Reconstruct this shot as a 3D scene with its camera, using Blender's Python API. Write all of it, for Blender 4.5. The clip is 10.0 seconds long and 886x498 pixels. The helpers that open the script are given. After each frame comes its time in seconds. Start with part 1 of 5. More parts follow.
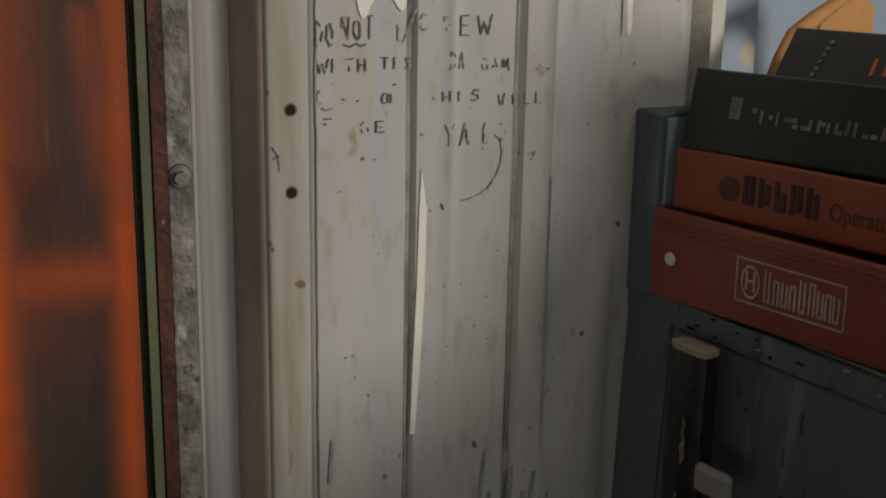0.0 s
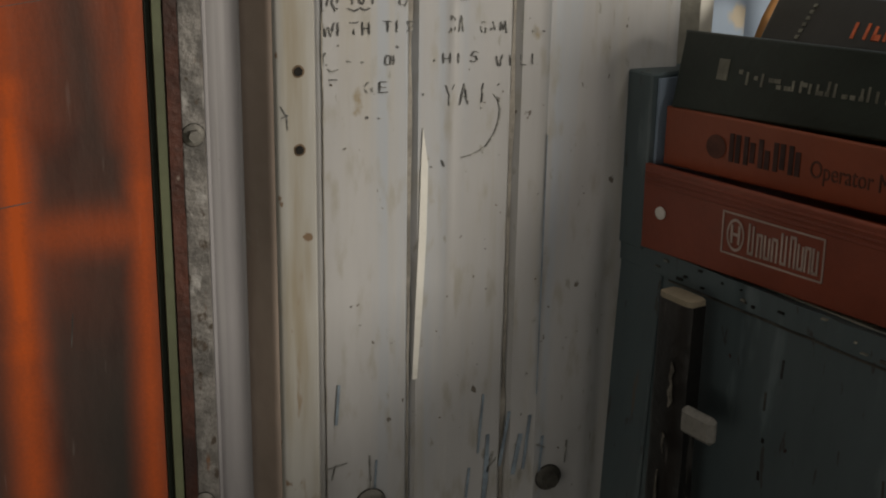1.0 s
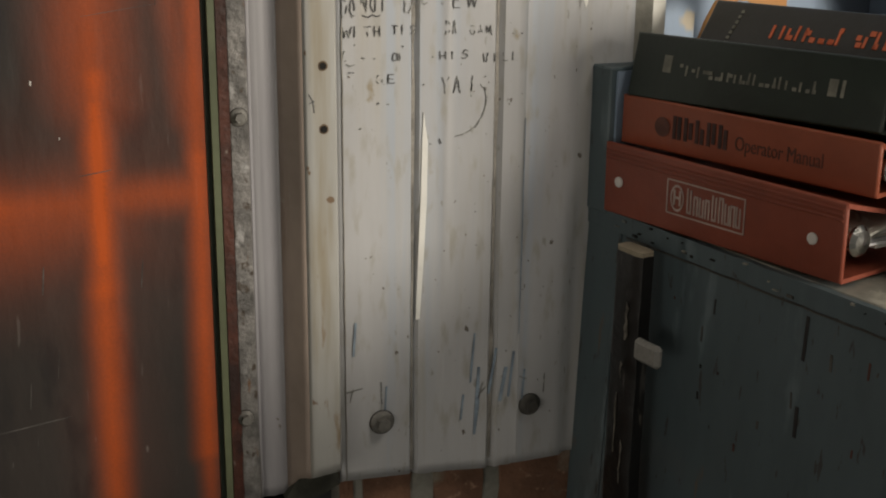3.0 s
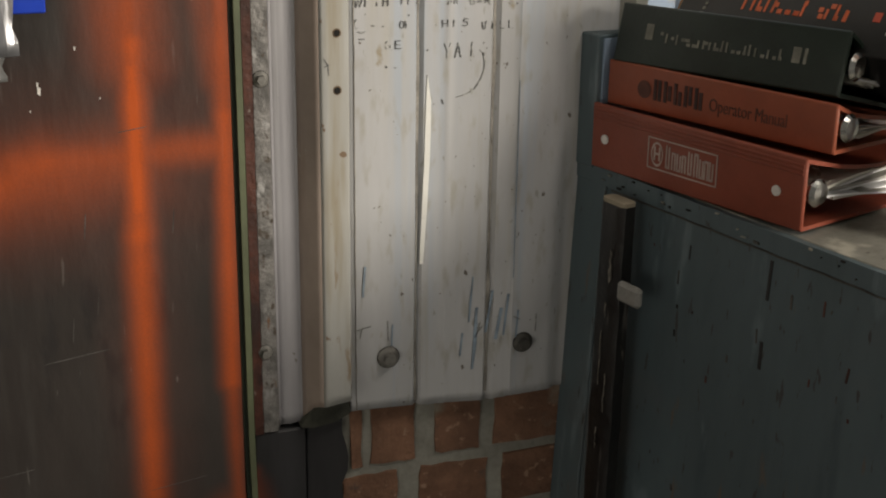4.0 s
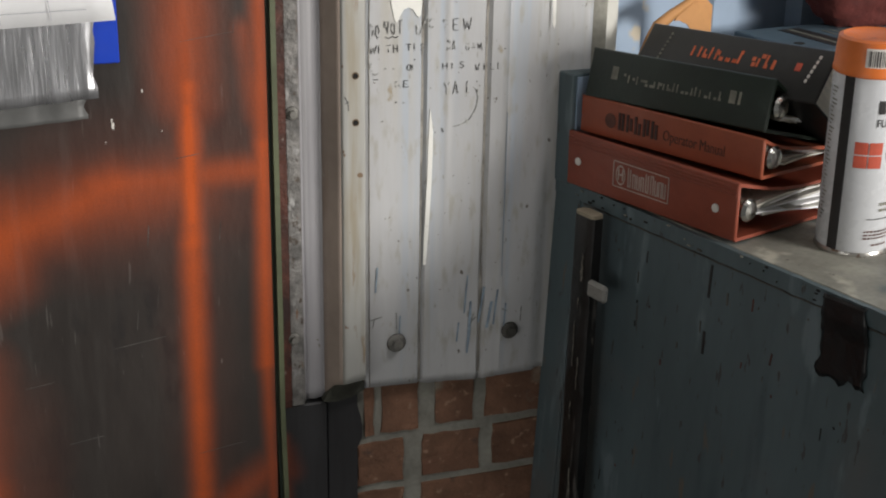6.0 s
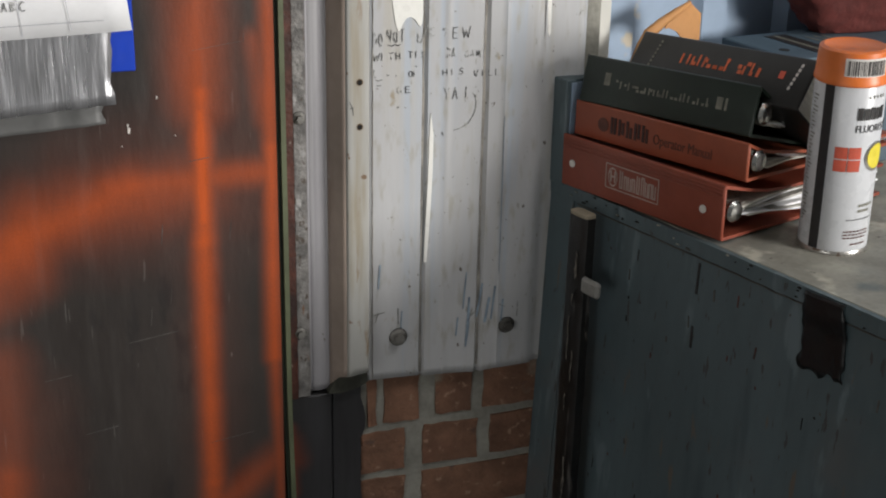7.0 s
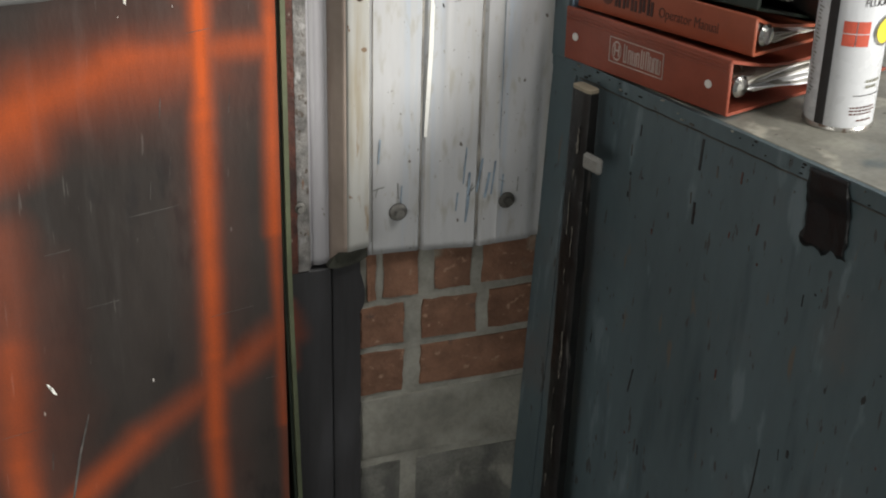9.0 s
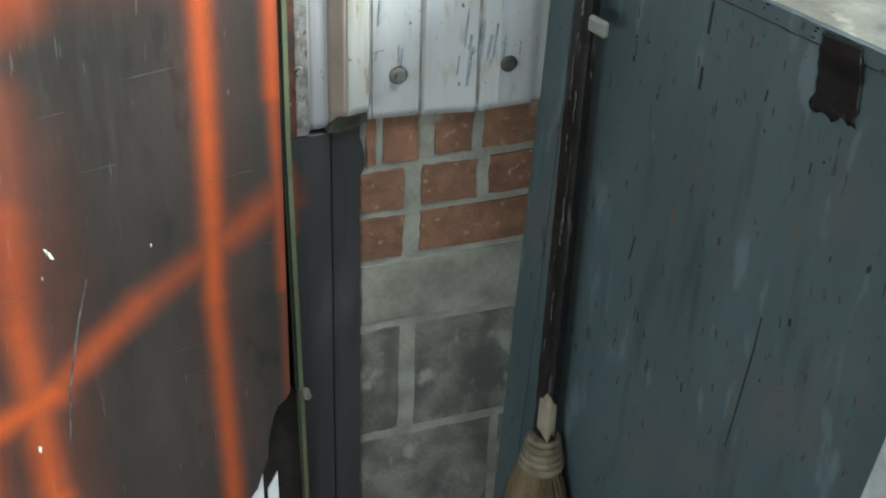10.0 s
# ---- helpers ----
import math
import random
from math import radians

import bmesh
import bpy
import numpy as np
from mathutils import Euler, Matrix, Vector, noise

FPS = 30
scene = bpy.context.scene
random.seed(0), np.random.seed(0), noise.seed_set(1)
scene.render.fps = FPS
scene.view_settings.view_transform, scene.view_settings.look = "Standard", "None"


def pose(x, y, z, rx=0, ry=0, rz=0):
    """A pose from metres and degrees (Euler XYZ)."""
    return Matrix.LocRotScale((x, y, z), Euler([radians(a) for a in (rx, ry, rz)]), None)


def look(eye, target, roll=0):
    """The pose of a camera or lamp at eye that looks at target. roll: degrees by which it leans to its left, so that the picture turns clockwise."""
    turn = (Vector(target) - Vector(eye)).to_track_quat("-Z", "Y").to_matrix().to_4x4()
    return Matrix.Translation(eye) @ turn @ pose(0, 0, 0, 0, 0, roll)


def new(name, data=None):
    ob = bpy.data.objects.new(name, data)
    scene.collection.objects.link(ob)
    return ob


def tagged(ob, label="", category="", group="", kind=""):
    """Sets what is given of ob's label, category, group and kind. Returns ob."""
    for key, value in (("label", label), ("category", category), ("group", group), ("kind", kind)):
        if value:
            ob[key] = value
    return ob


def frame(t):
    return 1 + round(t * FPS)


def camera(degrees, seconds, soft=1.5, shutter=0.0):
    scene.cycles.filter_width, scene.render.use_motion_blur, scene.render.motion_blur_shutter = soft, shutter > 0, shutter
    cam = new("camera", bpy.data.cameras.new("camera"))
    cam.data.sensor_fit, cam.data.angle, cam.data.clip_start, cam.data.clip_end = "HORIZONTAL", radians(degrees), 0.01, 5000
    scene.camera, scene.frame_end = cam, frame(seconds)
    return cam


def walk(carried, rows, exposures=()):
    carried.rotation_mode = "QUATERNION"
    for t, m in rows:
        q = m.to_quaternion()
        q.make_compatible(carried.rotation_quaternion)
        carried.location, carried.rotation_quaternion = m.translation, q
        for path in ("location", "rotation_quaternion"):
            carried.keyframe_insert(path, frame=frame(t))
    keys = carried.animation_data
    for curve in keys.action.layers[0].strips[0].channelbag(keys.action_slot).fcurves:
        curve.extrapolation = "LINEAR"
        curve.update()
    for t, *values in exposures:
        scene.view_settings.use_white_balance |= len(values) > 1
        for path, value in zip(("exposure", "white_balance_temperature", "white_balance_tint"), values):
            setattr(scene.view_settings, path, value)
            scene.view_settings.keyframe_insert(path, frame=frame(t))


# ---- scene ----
cam = camera(36.18, 10.0, soft=2.0)
# seconds, eye x y z, pitch, roll, yaw
ROWS = [
    (0, 0.2069, 0.5546, 1.2661, -16.198, 1.045, -20.334),
    (0.5, 0.2009, 0.5372, 1.2737, -17.466, 1.063, -20.297),
    (1, 0.1982, 0.5151, 1.2784, -18.156, 0.958, -19.950),
    (1.5, 0.1867, 0.4903, 1.2825, -18.096, 1.096, -20.115),
    (2, 0.1736, 0.4409, 1.2832, -17.142, 0.705, -19.804),
    (3.5, 0.1296, 0.2783, 1.3217, -18.820, 0.824, -19.147),
    (4, 0.1100, 0.2326, 1.3337, -19.713, 0.909, -19.340),
    (4.5, 0.0958, 0.1850, 1.3589, -20.016, 0.991, -19.227),
    (5, 0.0766, 0.1353, 1.3825, -20.083, 1.067, -19.317),
    (5.5, 0.0583, 0.0857, 1.4073, -20.257, 1.052, -19.359),
    (7, 0.0137, -0.0128, 1.4608, -20.849, 1.162, -19.760),
    (7.2, 0.0137, -0.0128, 1.4608, -20.849, 1.162, -19.760),
    (7.5, 0.0166, -0.0118, 1.4590, -21.520, 1.215, -19.676),
    (8, 0.0187, -0.0086, 1.4600, -22.534, 1.146, -19.658),
    (8.5, 0.0198, -0.0051, 1.4567, -24.055, 1.267, -19.699),
    (9, 0.0058, -0.0001, 1.4585, -26.178, 1.615, -20.385),
    (9.5, 0.0077, 0.0093, 1.4545, -28.693, 1.792, -20.510),
    (10, 0.0061, 0.0186, 1.4490, -31.847, 2.118, -20.839),
]
EXPOSURES = [(0.0, -1.22, 7700, 13), (1.0, -1.12, 7700, 13), (2.0, -0.92, 7700, 13), (3.5, -0.57, 7600, 13), (4.5, -0.42, 7500, 13), (5.5, -0.34, 7000, 13), (7.5, -0.32, 6700, 13),
             (8.5, -0.07, 6800, 12), (9.0, 0.18, 6800, 11), (9.5, 0.51, 6500, 5), (10.0, 1.00, 6100, 1)]
walk(cam, [(t, pose(x, y, z, 90 + pitch, 0, yaw) @ pose(0, 0, 0, 0, 0, roll)) for t, x, y, z, pitch, roll, yaw in ROWS], EXPOSURES)

# ---- light ----
world = bpy.data.worlds.new("sky")
scene.world = world
world.use_nodes = True
sky = world.node_tree.nodes.new("ShaderNodeTexSky")
sky.sky_type = "NISHITA"
sky.sun_disc = False
sky.sun_elevation, sky.sun_rotation = radians(38), radians(120)
world.node_tree.links.new(sky.outputs[0], world.node_tree.nodes["Background"].inputs[0])
world.node_tree.nodes["Background"].inputs[1].default_value = 0.1


def area(name, m, w, h, power, color):
    lamp = bpy.data.lights.new(name, "AREA")
    lamp.shape, lamp.size, lamp.size_y, lamp.energy, lamp.color = "RECTANGLE", w, h, power, color
    ob = new(name, lamp)
    ob.matrix_world = m
    return ob


area("daylight_doorway", look((2.94, -1.9, 1.66), (0.4, 1.2, 1.1)), 1.0, 1.0, 184, (0.97, 0.985, 0.965))
# fill added from above; the roof and any skylight are unseen
area("overhead_fill", look((1.9, -0.7, 4.17), (1.9, -0.6999, 0.0)), 1.2, 1.2, 54, (0.97, 0.985, 0.975))
# added fill for the cabinet's side and page ends; no window is known
area("west_fill", look((-2.16, -1.2, 1.1), (0.6, 1.0, 0.8)), 1.2, 1.0, 15, (0.97, 0.985, 0.98))


# ---- materials ----
def mat(name, col, rough=0.6, metal=0.0, var=0.2, vscale=9.0, stain=None, bump=0.15, bscale=160.0, stretch=(1, 1, 1), piece=0.0, flecks=None, spec=0.5):
    """stain: (colour, scale, threshold, softness, stretch); flecks: (colour, scale, threshold)."""
    m = bpy.data.materials.new(name)
    m.use_nodes = True
    nt = m.node_tree
    N, L = nt.nodes, nt.links
    b = N["Principled BSDF"]
    b.inputs["Metallic"].default_value = metal
    b.inputs["Specular IOR Level"].default_value = spec
    tc = N.new("ShaderNodeTexCoord")
    mp = N.new("ShaderNodeMapping")
    mp.inputs["Scale"].default_value = stretch
    L.new(tc.outputs["Object"], mp.inputs["Vector"])

    def noise_tex(scale, detail=5.0, vec=None):
        n = N.new("ShaderNodeTexNoise")
        n.inputs["Scale"].default_value, n.inputs["Detail"].default_value = scale, detail
        L.new(vec or mp.outputs[0], n.inputs["Vector"])
        return n.outputs["Fac"]

    def blend(fac, a, c, kind="MIX"):
        x = N.new("ShaderNodeMix")
        x.data_type, x.blend_type = "RGBA", kind
        for sock, v in ((x.inputs[0], fac), (x.inputs[6], a), (x.inputs[7], c)):
            if isinstance(v, bpy.types.NodeSocket):
                L.new(v, sock)
            elif isinstance(v, (int, float)):
                sock.default_value = v
            else:
                sock.default_value = (*v, 1)
        return x.outputs[2]

    def ramp(fac, lo, hi):
        r = N.new("ShaderNodeMapRange")
        r.interpolation_type = "SMOOTHSTEP"
        L.new(fac, r.inputs[0])
        r.inputs[1].default_value, r.inputs[2].default_value = lo, hi
        return r.outputs[0]

    dark = tuple(c * (1 - var) for c in col)
    lite = tuple(min(c * (1 + var), 0.95) for c in col)
    c = blend(ramp(noise_tex(vscale), 0.3, 0.7), dark, lite)
    c = blend(ramp(noise_tex(vscale * 9), 0.35, 0.75), c, blend(1.0, c, tuple(1 - var * 0.6 for _ in col), "MULTIPLY"))
    if piece:
        oi = N.new("ShaderNodeObjectInfo")
        r = N.new("ShaderNodeMapRange")
        L.new(oi.outputs["Random"], r.inputs[0])
        r.inputs[3].default_value, r.inputs[4].default_value = 1 - piece, 1 + piece * 0.4
        h = N.new("ShaderNodeVectorMath")
        h.operation = "SCALE"
        L.new(c, h.inputs[0])
        L.new(r.outputs[0], h.inputs["Scale"])
        c = h.outputs[0]
    for st in (stain or ()):
        mp2 = N.new("ShaderNodeMapping")
        mp2.inputs["Scale"].default_value = st[4]
        mp2.inputs["Location"].default_value = (st[1] * 0.37, st[1] * 0.11, st[2])
        L.new(tc.outputs["Object"], mp2.inputs["Vector"])
        f = ramp(noise_tex(st[1], 6.0, mp2.outputs[0]), st[2], st[2] + st[3])
        c = blend(f, c, st[0])
    if flecks:
        v = N.new("ShaderNodeTexVoronoi")
        v.inputs["Scale"].default_value = flecks[1]
        L.new(mp.outputs[0], v.inputs["Vector"])
        f = ramp(v.outputs["Distance"], flecks[2], flecks[2] * 0.4)
        g = ramp(noise_tex(flecks[1] * 0.23, 2.0), 0.55, 0.6)
        mm = N.new("ShaderNodeMath")
        mm.operation = "MULTIPLY"
        L.new(f, mm.inputs[0])
        L.new(g, mm.inputs[1])
        c = blend(mm.outputs[0], c, flecks[0])
    L.new(c, b.inputs["Base Color"])
    rr = N.new("ShaderNodeMapRange")
    L.new(noise_tex(vscale * 3), rr.inputs[0])
    rr.inputs[3].default_value, rr.inputs[4].default_value = max(rough - 0.12, 0.03), min(rough + 0.12, 1)
    L.new(rr.outputs[0], b.inputs["Roughness"])
    if bump:
        bp = N.new("ShaderNodeBump")
        bp.inputs["Strength"].default_value, bp.inputs["Distance"].default_value = bump, 0.002
        L.new(noise_tex(bscale, 6.0), bp.inputs["Height"])
        L.new(bp.outputs[0], b.inputs["Normal"])
    return m


def sprayed(m, strokes):
    """Adds soft strokes of sprayed fluorescent orange paint, in the plane of x and z, to a material."""
    nt = m.node_tree
    N, L = nt.nodes, nt.links
    b = N["Principled BSDF"]
    under = b.inputs["Base Color"].links[0].from_socket
    tc = N.new("ShaderNodeTexCoord")
    flat = N.new("ShaderNodeVectorMath")
    flat.operation = "MULTIPLY"
    flat.inputs[1].default_value = (1, 0, 1)
    L.new(tc.outputs["Object"], flat.inputs[0])
    wob = N.new("ShaderNodeTexNoise")
    wob.inputs["Scale"].default_value = 14
    L.new(flat.outputs[0], wob.inputs["Vector"])

    def vm(op, a, c=None):
        n = N.new("ShaderNodeVectorMath")
        n.operation = op
        for i, v in ((0, a), (1, c)):
            if isinstance(v, bpy.types.NodeSocket):
                L.new(v, n.inputs[i])
            elif v is not None:
                n.inputs[i].default_value = v
        return n

    def mth(op, a, c=None, clamp=False):
        n = N.new("ShaderNodeMath")
        n.operation, n.use_clamp = op, clamp
        for i, v in ((0, a), (1, c)):
            if isinstance(v, bpy.types.NodeSocket):
                L.new(v, n.inputs[i])
            elif v is not None:
                n.inputs[i].default_value = v
        return n.outputs[0]

    cover = None
    for x0, z0, x1, z1, mist, force in strokes:
        d = Vector((x1 - x0, 0, z1 - z0))
        rel = vm("SUBTRACT", flat.outputs[0], (x0, 0, z0))
        along = mth("DIVIDE", vm("DOT_PRODUCT", rel.outputs[0], tuple(d)).outputs["Value"], d.length_squared, True)
        sc = N.new("ShaderNodeVectorMath")
        sc.operation = "SCALE"
        sc.inputs[0].default_value = d
        L.new(along, sc.inputs["Scale"])
        far = vm("LENGTH", vm("SUBTRACT", rel.outputs[0], sc.outputs[0]).outputs[0]).outputs["Value"]
        far = mth("ADD", far, mth("MULTIPLY", mth("SUBTRACT", wob.outputs["Fac"], 0.5), mist * 0.35))
        q = mth("DIVIDE", far, mist)
        r = mth("MULTIPLY", mth("POWER", 2.718, mth("MULTIPLY", mth("POWER", mth("ABSOLUTE", q), 1.7), -1.0)), force)
        r = mth("POWER", r, 5.0)
        cover = r if cover is None else mth("ADD", cover, r)
    cover = mth("POWER", cover, 0.2)
    speck = N.new("ShaderNodeTexNoise")
    speck.inputs["Scale"].default_value, speck.inputs["Detail"].default_value = 420, 3
    L.new(flat.outputs[0], speck.inputs["Vector"])
    patchy = N.new("ShaderNodeTexNoise")
    patchy.inputs["Scale"].default_value, patchy.inputs["Detail"].default_value = 22, 4
    L.new(flat.outputs[0], patchy.inputs["Vector"])
    cover = mth("MULTIPLY", cover, mth("ADD", mth("MULTIPLY", speck.outputs["Fac"], 0.5), mth("ADD", mth("MULTIPLY", patchy.outputs["Fac"], 0.6), 0.47)), True)
    cover = mth("SUBTRACT", cover, 0.035, True)
    x = N.new("ShaderNodeMix")
    x.data_type = "RGBA"
    L.new(cover, x.inputs[0])
    L.new(under, x.inputs[6])
    x.inputs[7].default_value = (0.56, 0.091, 0.013, 1)
    L.new(x.outputs[2], b.inputs["Base Color"])
    return m


RUST = (0.16, 0.075, 0.035)
M = {
    "plaster": mat("plaster", (0.34, 0.345, 0.34), 0.9, 0, 0.12, 2),
    "concrete": mat("concrete_floor", (0.095, 0.096, 0.094), 0.85, 0, 0.3, 3, (((0.05, 0.048, 0.045), 2.5, 0.55, 0.2, (1, 1, 1)),)),
    "sheet_white": mat("white_sheet_metal", (0.50, 0.50, 0.505), 0.4, 0.0, 0.06, 5,
                       (((0.47, 0.44, 0.38), 4.0, 0.53, 0.25, (9, 1, 0.5)), ((0.43, 0.41, 0.36), 9.0, 0.6, 0.16, (7, 1, 0.35)), ((0.44, 0.48, 0.53), 5.0, 0.52, 0.2, (12, 1, 0.3)), ((0.41, 0.395, 0.36), 46.0, 0.53, 0.2, (2, 1, 0.6)), ((0.33, 0.27, 0.18), 30.0, 0.69, 0.07, (1, 1, 0.7)), ((0.15, 0.13, 0.11), 85.0, 0.68, 0.03, (1.2, 1, 0.9)), ((0.34, 0.33, 0.30), 130.0, 0.66, 0.08, (1, 1, 0.4))),
                       0.1, 30, (3, 1, 0.5)),
    "sheet_trough": mat("grey_lilac_sheet_metal", (0.34, 0.33, 0.345), 0.45, 0.0, 0.12, 6,
                        (((0.45, 0.44, 0.45), 6.0, 0.52, 0.14, (14, 1, 0.2)), ((0.22, 0.20, 0.19), 9.0, 0.58, 0.12, (10, 1, 0.3)), ((0.12, 0.09, 0.06), 60.0, 0.69, 0.04, (1, 1, 0.7))), 0.08, 30, (3, 1, 0.5)),
    # the rib's flank: darker and browner than the crown
    "sheet_brown": mat("brown_sheet_metal", (0.36, 0.285, 0.24), 0.5, 0.0, 0.15, 8, (((0.24, 0.17, 0.13), 8.0, 0.55, 0.2, (4, 1, 0.4)), ((0.5, 0.47, 0.42), 30.0, 0.66, 0.06, (1, 1, 0.5))), 0.1, 40),
    # painted shade of the panel's grooves; also colours some specks of dirt
    "grime": mat("groove_shade_and_specks", (0.29, 0.27, 0.24), 0.8, 0, 0.35, 40, None, 0.2, 90),
    "sheet_cream": mat("cream_sheet_metal", (0.46, 0.455, 0.43), 0.45, 0.0, 0.1, 5,
                       (((0.33, 0.29, 0.22), 6.0, 0.52, 0.2, (8, 1, 0.6)), ((0.30, 0.23, 0.16), 34.0, 0.62, 0.1, (2, 1, 0.5)), ((0.2, 0.13, 0.08), 70.0, 0.66, 0.05, (1, 1, 0.7))), 0.08, 30, (3, 1, 0.5)),
    "galv": mat("galvanised_steel", (0.20, 0.19, 0.18), 0.6, 0.25, 0.4, 60, ((RUST, 60.0, 0.63, 0.1, (2, 1, 0.6)), ((0.34, 0.33, 0.32), 70.0, 0.58, 0.1, (1, 1, 0.5)), ((0.09, 0.07, 0.055), 90.0, 0.62, 0.06, (1, 1, 0.7))), 0.9, 160),
    "rust_red": mat("rust_red_paint", (0.078, 0.024, 0.015), 0.6, 0, 0.5, 30, (((0.03, 0.012, 0.01), 40.0, 0.55, 0.1, (1, 1, 0.4)), ((0.38, 0.33, 0.29), 60.0, 0.67, 0.08, (1, 1, 0.5)),), 0.5, 200),
    "olive": mat("olive_paint", (0.11, 0.125, 0.07), 0.5, 0, 0.2, 12, (((0.03, 0.03, 0.02), 20.0, 0.6, 0.2, (1, 1, 0.3)),), 0.1, 90),
    "green_dark": mat("dark_green_rubber", (0.02, 0.03, 0.018), 0.6, 0, 0.2, 12),
    "black_wood": mat("black_painted_wood", (0.034, 0.033, 0.035), 0.55, 0, 0.3, 8, (((0.06, 0.06, 0.065), 12.0, 0.6, 0.2, (1, 1, 0.25)),), 0.25, 60, (2, 1, 0.2)),
    "brick": mat("red_brick", (0.245, 0.125, 0.078), 0.92, 0, 0.22, 30, (((0.20, 0.095, 0.06), 16.0, 0.55, 0.2, (1, 1, 1)), ((0.33, 0.29, 0.23), 13.0, 0.60, 0.10, (1, 1, 1)), ((0.36, 0.22, 0.15), 90.0, 0.60, 0.1, (1, 1, 1)), ((0.11, 0.07, 0.055), 38.0, 0.66, 0.08, (1, 1, 1))), 0.8, 190, piece=0.2),
    "mortar": mat("lime_mortar", (0.31, 0.30, 0.26), 0.95, 0, 0.25, 20, (((0.17, 0.16, 0.14), 10.0, 0.56, 0.2, (1, 1, 1)),), 0.7, 120),
    "block": mat("grey_concrete_block", (0.29, 0.28, 0.24), 0.95, 0, 0.25, 14, (((0.13, 0.125, 0.11), 9.0, 0.52, 0.2, (1, 1, 1)), ((0.33, 0.32, 0.28), 7.0, 0.6, 0.15, (1, 1, 1))), 0.8, 170, piece=0.15),
    # darker, blotchier grey for the courses below the top block
    "block_dark": mat("dark_grey_concrete_block", (0.19, 0.187, 0.165), 0.95, 0, 0.35, 26, (((0.095, 0.095, 0.088), 16.0, 0.48, 0.2, (1, 1, 0.6)), ((0.34, 0.33, 0.28), 20.0, 0.57, 0.12, (1, 1, 0.7))), 0.8, 170, piece=0.2),
    "putty": mat("grey_green_putty", (0.055, 0.055, 0.042), 0.9, 0, 0.35, 30, None, 0.9, 90),
    "teal": mat("teal_cabinet_paint", (0.080, 0.112, 0.122), 0.5, 0.0, 0.12, 5,
                (((0.042, 0.064, 0.073), 7.0, 0.56, 0.2, (5, 4, 0.5)), ((0.112, 0.112, 0.110), 5.0, 0.54, 0.2, (1, 1, 1)), ((0.05, 0.05, 0.047), 70.0, 0.64, 0.06, (2, 2, 0.5)), ((0.13, 0.17, 0.185), 18.0, 0.6, 0.1, (2, 2, 0.5)), ((0.12, 0.10, 0.08), 24.0, 0.66, 0.08, (3, 3, 0.6)), ((0.022, 0.022, 0.02), 42.0, 0.72, 0.03, (1.6, 1.6, 0.6))), 0.1, 40, (2, 2, 0.6)),
    "blue_pale": mat("pale_blue_paint", (0.31, 0.40, 0.52), 0.5, 0, 0.1, 6, (((0.5, 0.44, 0.34), 14.0, 0.68, 0.05, (1, 1, 1)), ((0.25, 0.28, 0.3), 6.0, 0.6, 0.2, (5, 5, 0.5))), 0.08, 40),
    "white_trim": mat("white_trim_paint", (0.62, 0.61, 0.56), 0.5, 0, 0.1, 8, (((0.2, 0.15, 0.1), 30.0, 0.7, 0.05, (1, 1, 0.6)),), 0.1, 60),
    "worn_top": mat("worn_grey_worktop", (0.27, 0.26, 0.22), 0.6, 0, 0.25, 18, (((0.11, 0.13, 0.13), 13.0, 0.56, 0.15, (1, 1, 1)), ((0.45, 0.42, 0.35), 22.0, 0.6, 0.12, (1, 1, 1)), ((0.07, 0.06, 0.05), 45.0, 0.68, 0.05, (1, 1, 1))), 0.2, 90),
    "steel": mat("bolt_steel", (0.24, 0.23, 0.21), 0.6, 0.4, 0.3, 60, ((RUST, 90.0, 0.6, 0.1, (1, 1, 1)),), 0.3, 200),
    "steel_dark": mat("dark_bolt_steel", (0.10, 0.095, 0.085), 0.6, 0.4, 0.3, 60, None, 0.3, 200),
    "chrome": mat("ring_nickel", (0.62, 0.61, 0.58), 0.2, 1.0, 0.1, 40, None, 0.05, 100),
    "hole": mat("bolt_hole_dark", (0.012, 0.01, 0.008), 0.9, 0, 0.3, 60),
    "soot": mat("rust_halo", (0.16, 0.11, 0.07), 0.8, 0, 0.3, 90),
    "ink": mat("marker_ink", (0.12, 0.12, 0.118), 0.6, 0, 0.5, 60, (((0.42, 0.42, 0.40), 260.0, 0.52, 0.1, (1, 1, 1)),)),
    "ink_faint": mat("faded_marker_ink", (0.25, 0.25, 0.235), 0.6, 0, 0.4, 60, (((0.47, 0.47, 0.45), 240.0, 0.5, 0.1, (1, 1, 1)),)),
    "blue_ink": mat("blue_scuff", (0.27, 0.34, 0.41), 0.6, 0, 0.3, 60),
    "white_gloss": mat("white_paint_run", (0.86, 0.85, 0.80), 0.3, 0, 0.03, 30),
    "vinyl_red": mat("red_brown_vinyl", (0.235, 0.052, 0.028), 0.42, 0, 0.12, 14, (((0.13, 0.03, 0.02), 12.0, 0.62, 0.2, (1, 1, 1)),), 0.12, 260),
    "vinyl_orange": mat("orange_brown_vinyl", (0.27, 0.062, 0.028), 0.42, 0, 0.12, 14, (((0.16, 0.04, 0.02), 12.0, 0.62, 0.2, (1, 1, 1)),), 0.12, 260),
    "vinyl_green": mat("dark_green_vinyl", (0.011, 0.020, 0.014), 0.38, 0, 0.2, 14, (((0.035, 0.045, 0.036), 14.0, 0.6, 0.2, (1, 1, 1)),), 0.15, 260),
    "cover_black": mat("black_book_cover", (0.022, 0.021, 0.02), 0.35, 0, 0.2, 14, None, 0.08, 200),
    "cover_blue": mat("slate_blue_book_cover", (0.075, 0.115, 0.145), 0.6, 0, 0.1, 14, None, 0.08, 200),
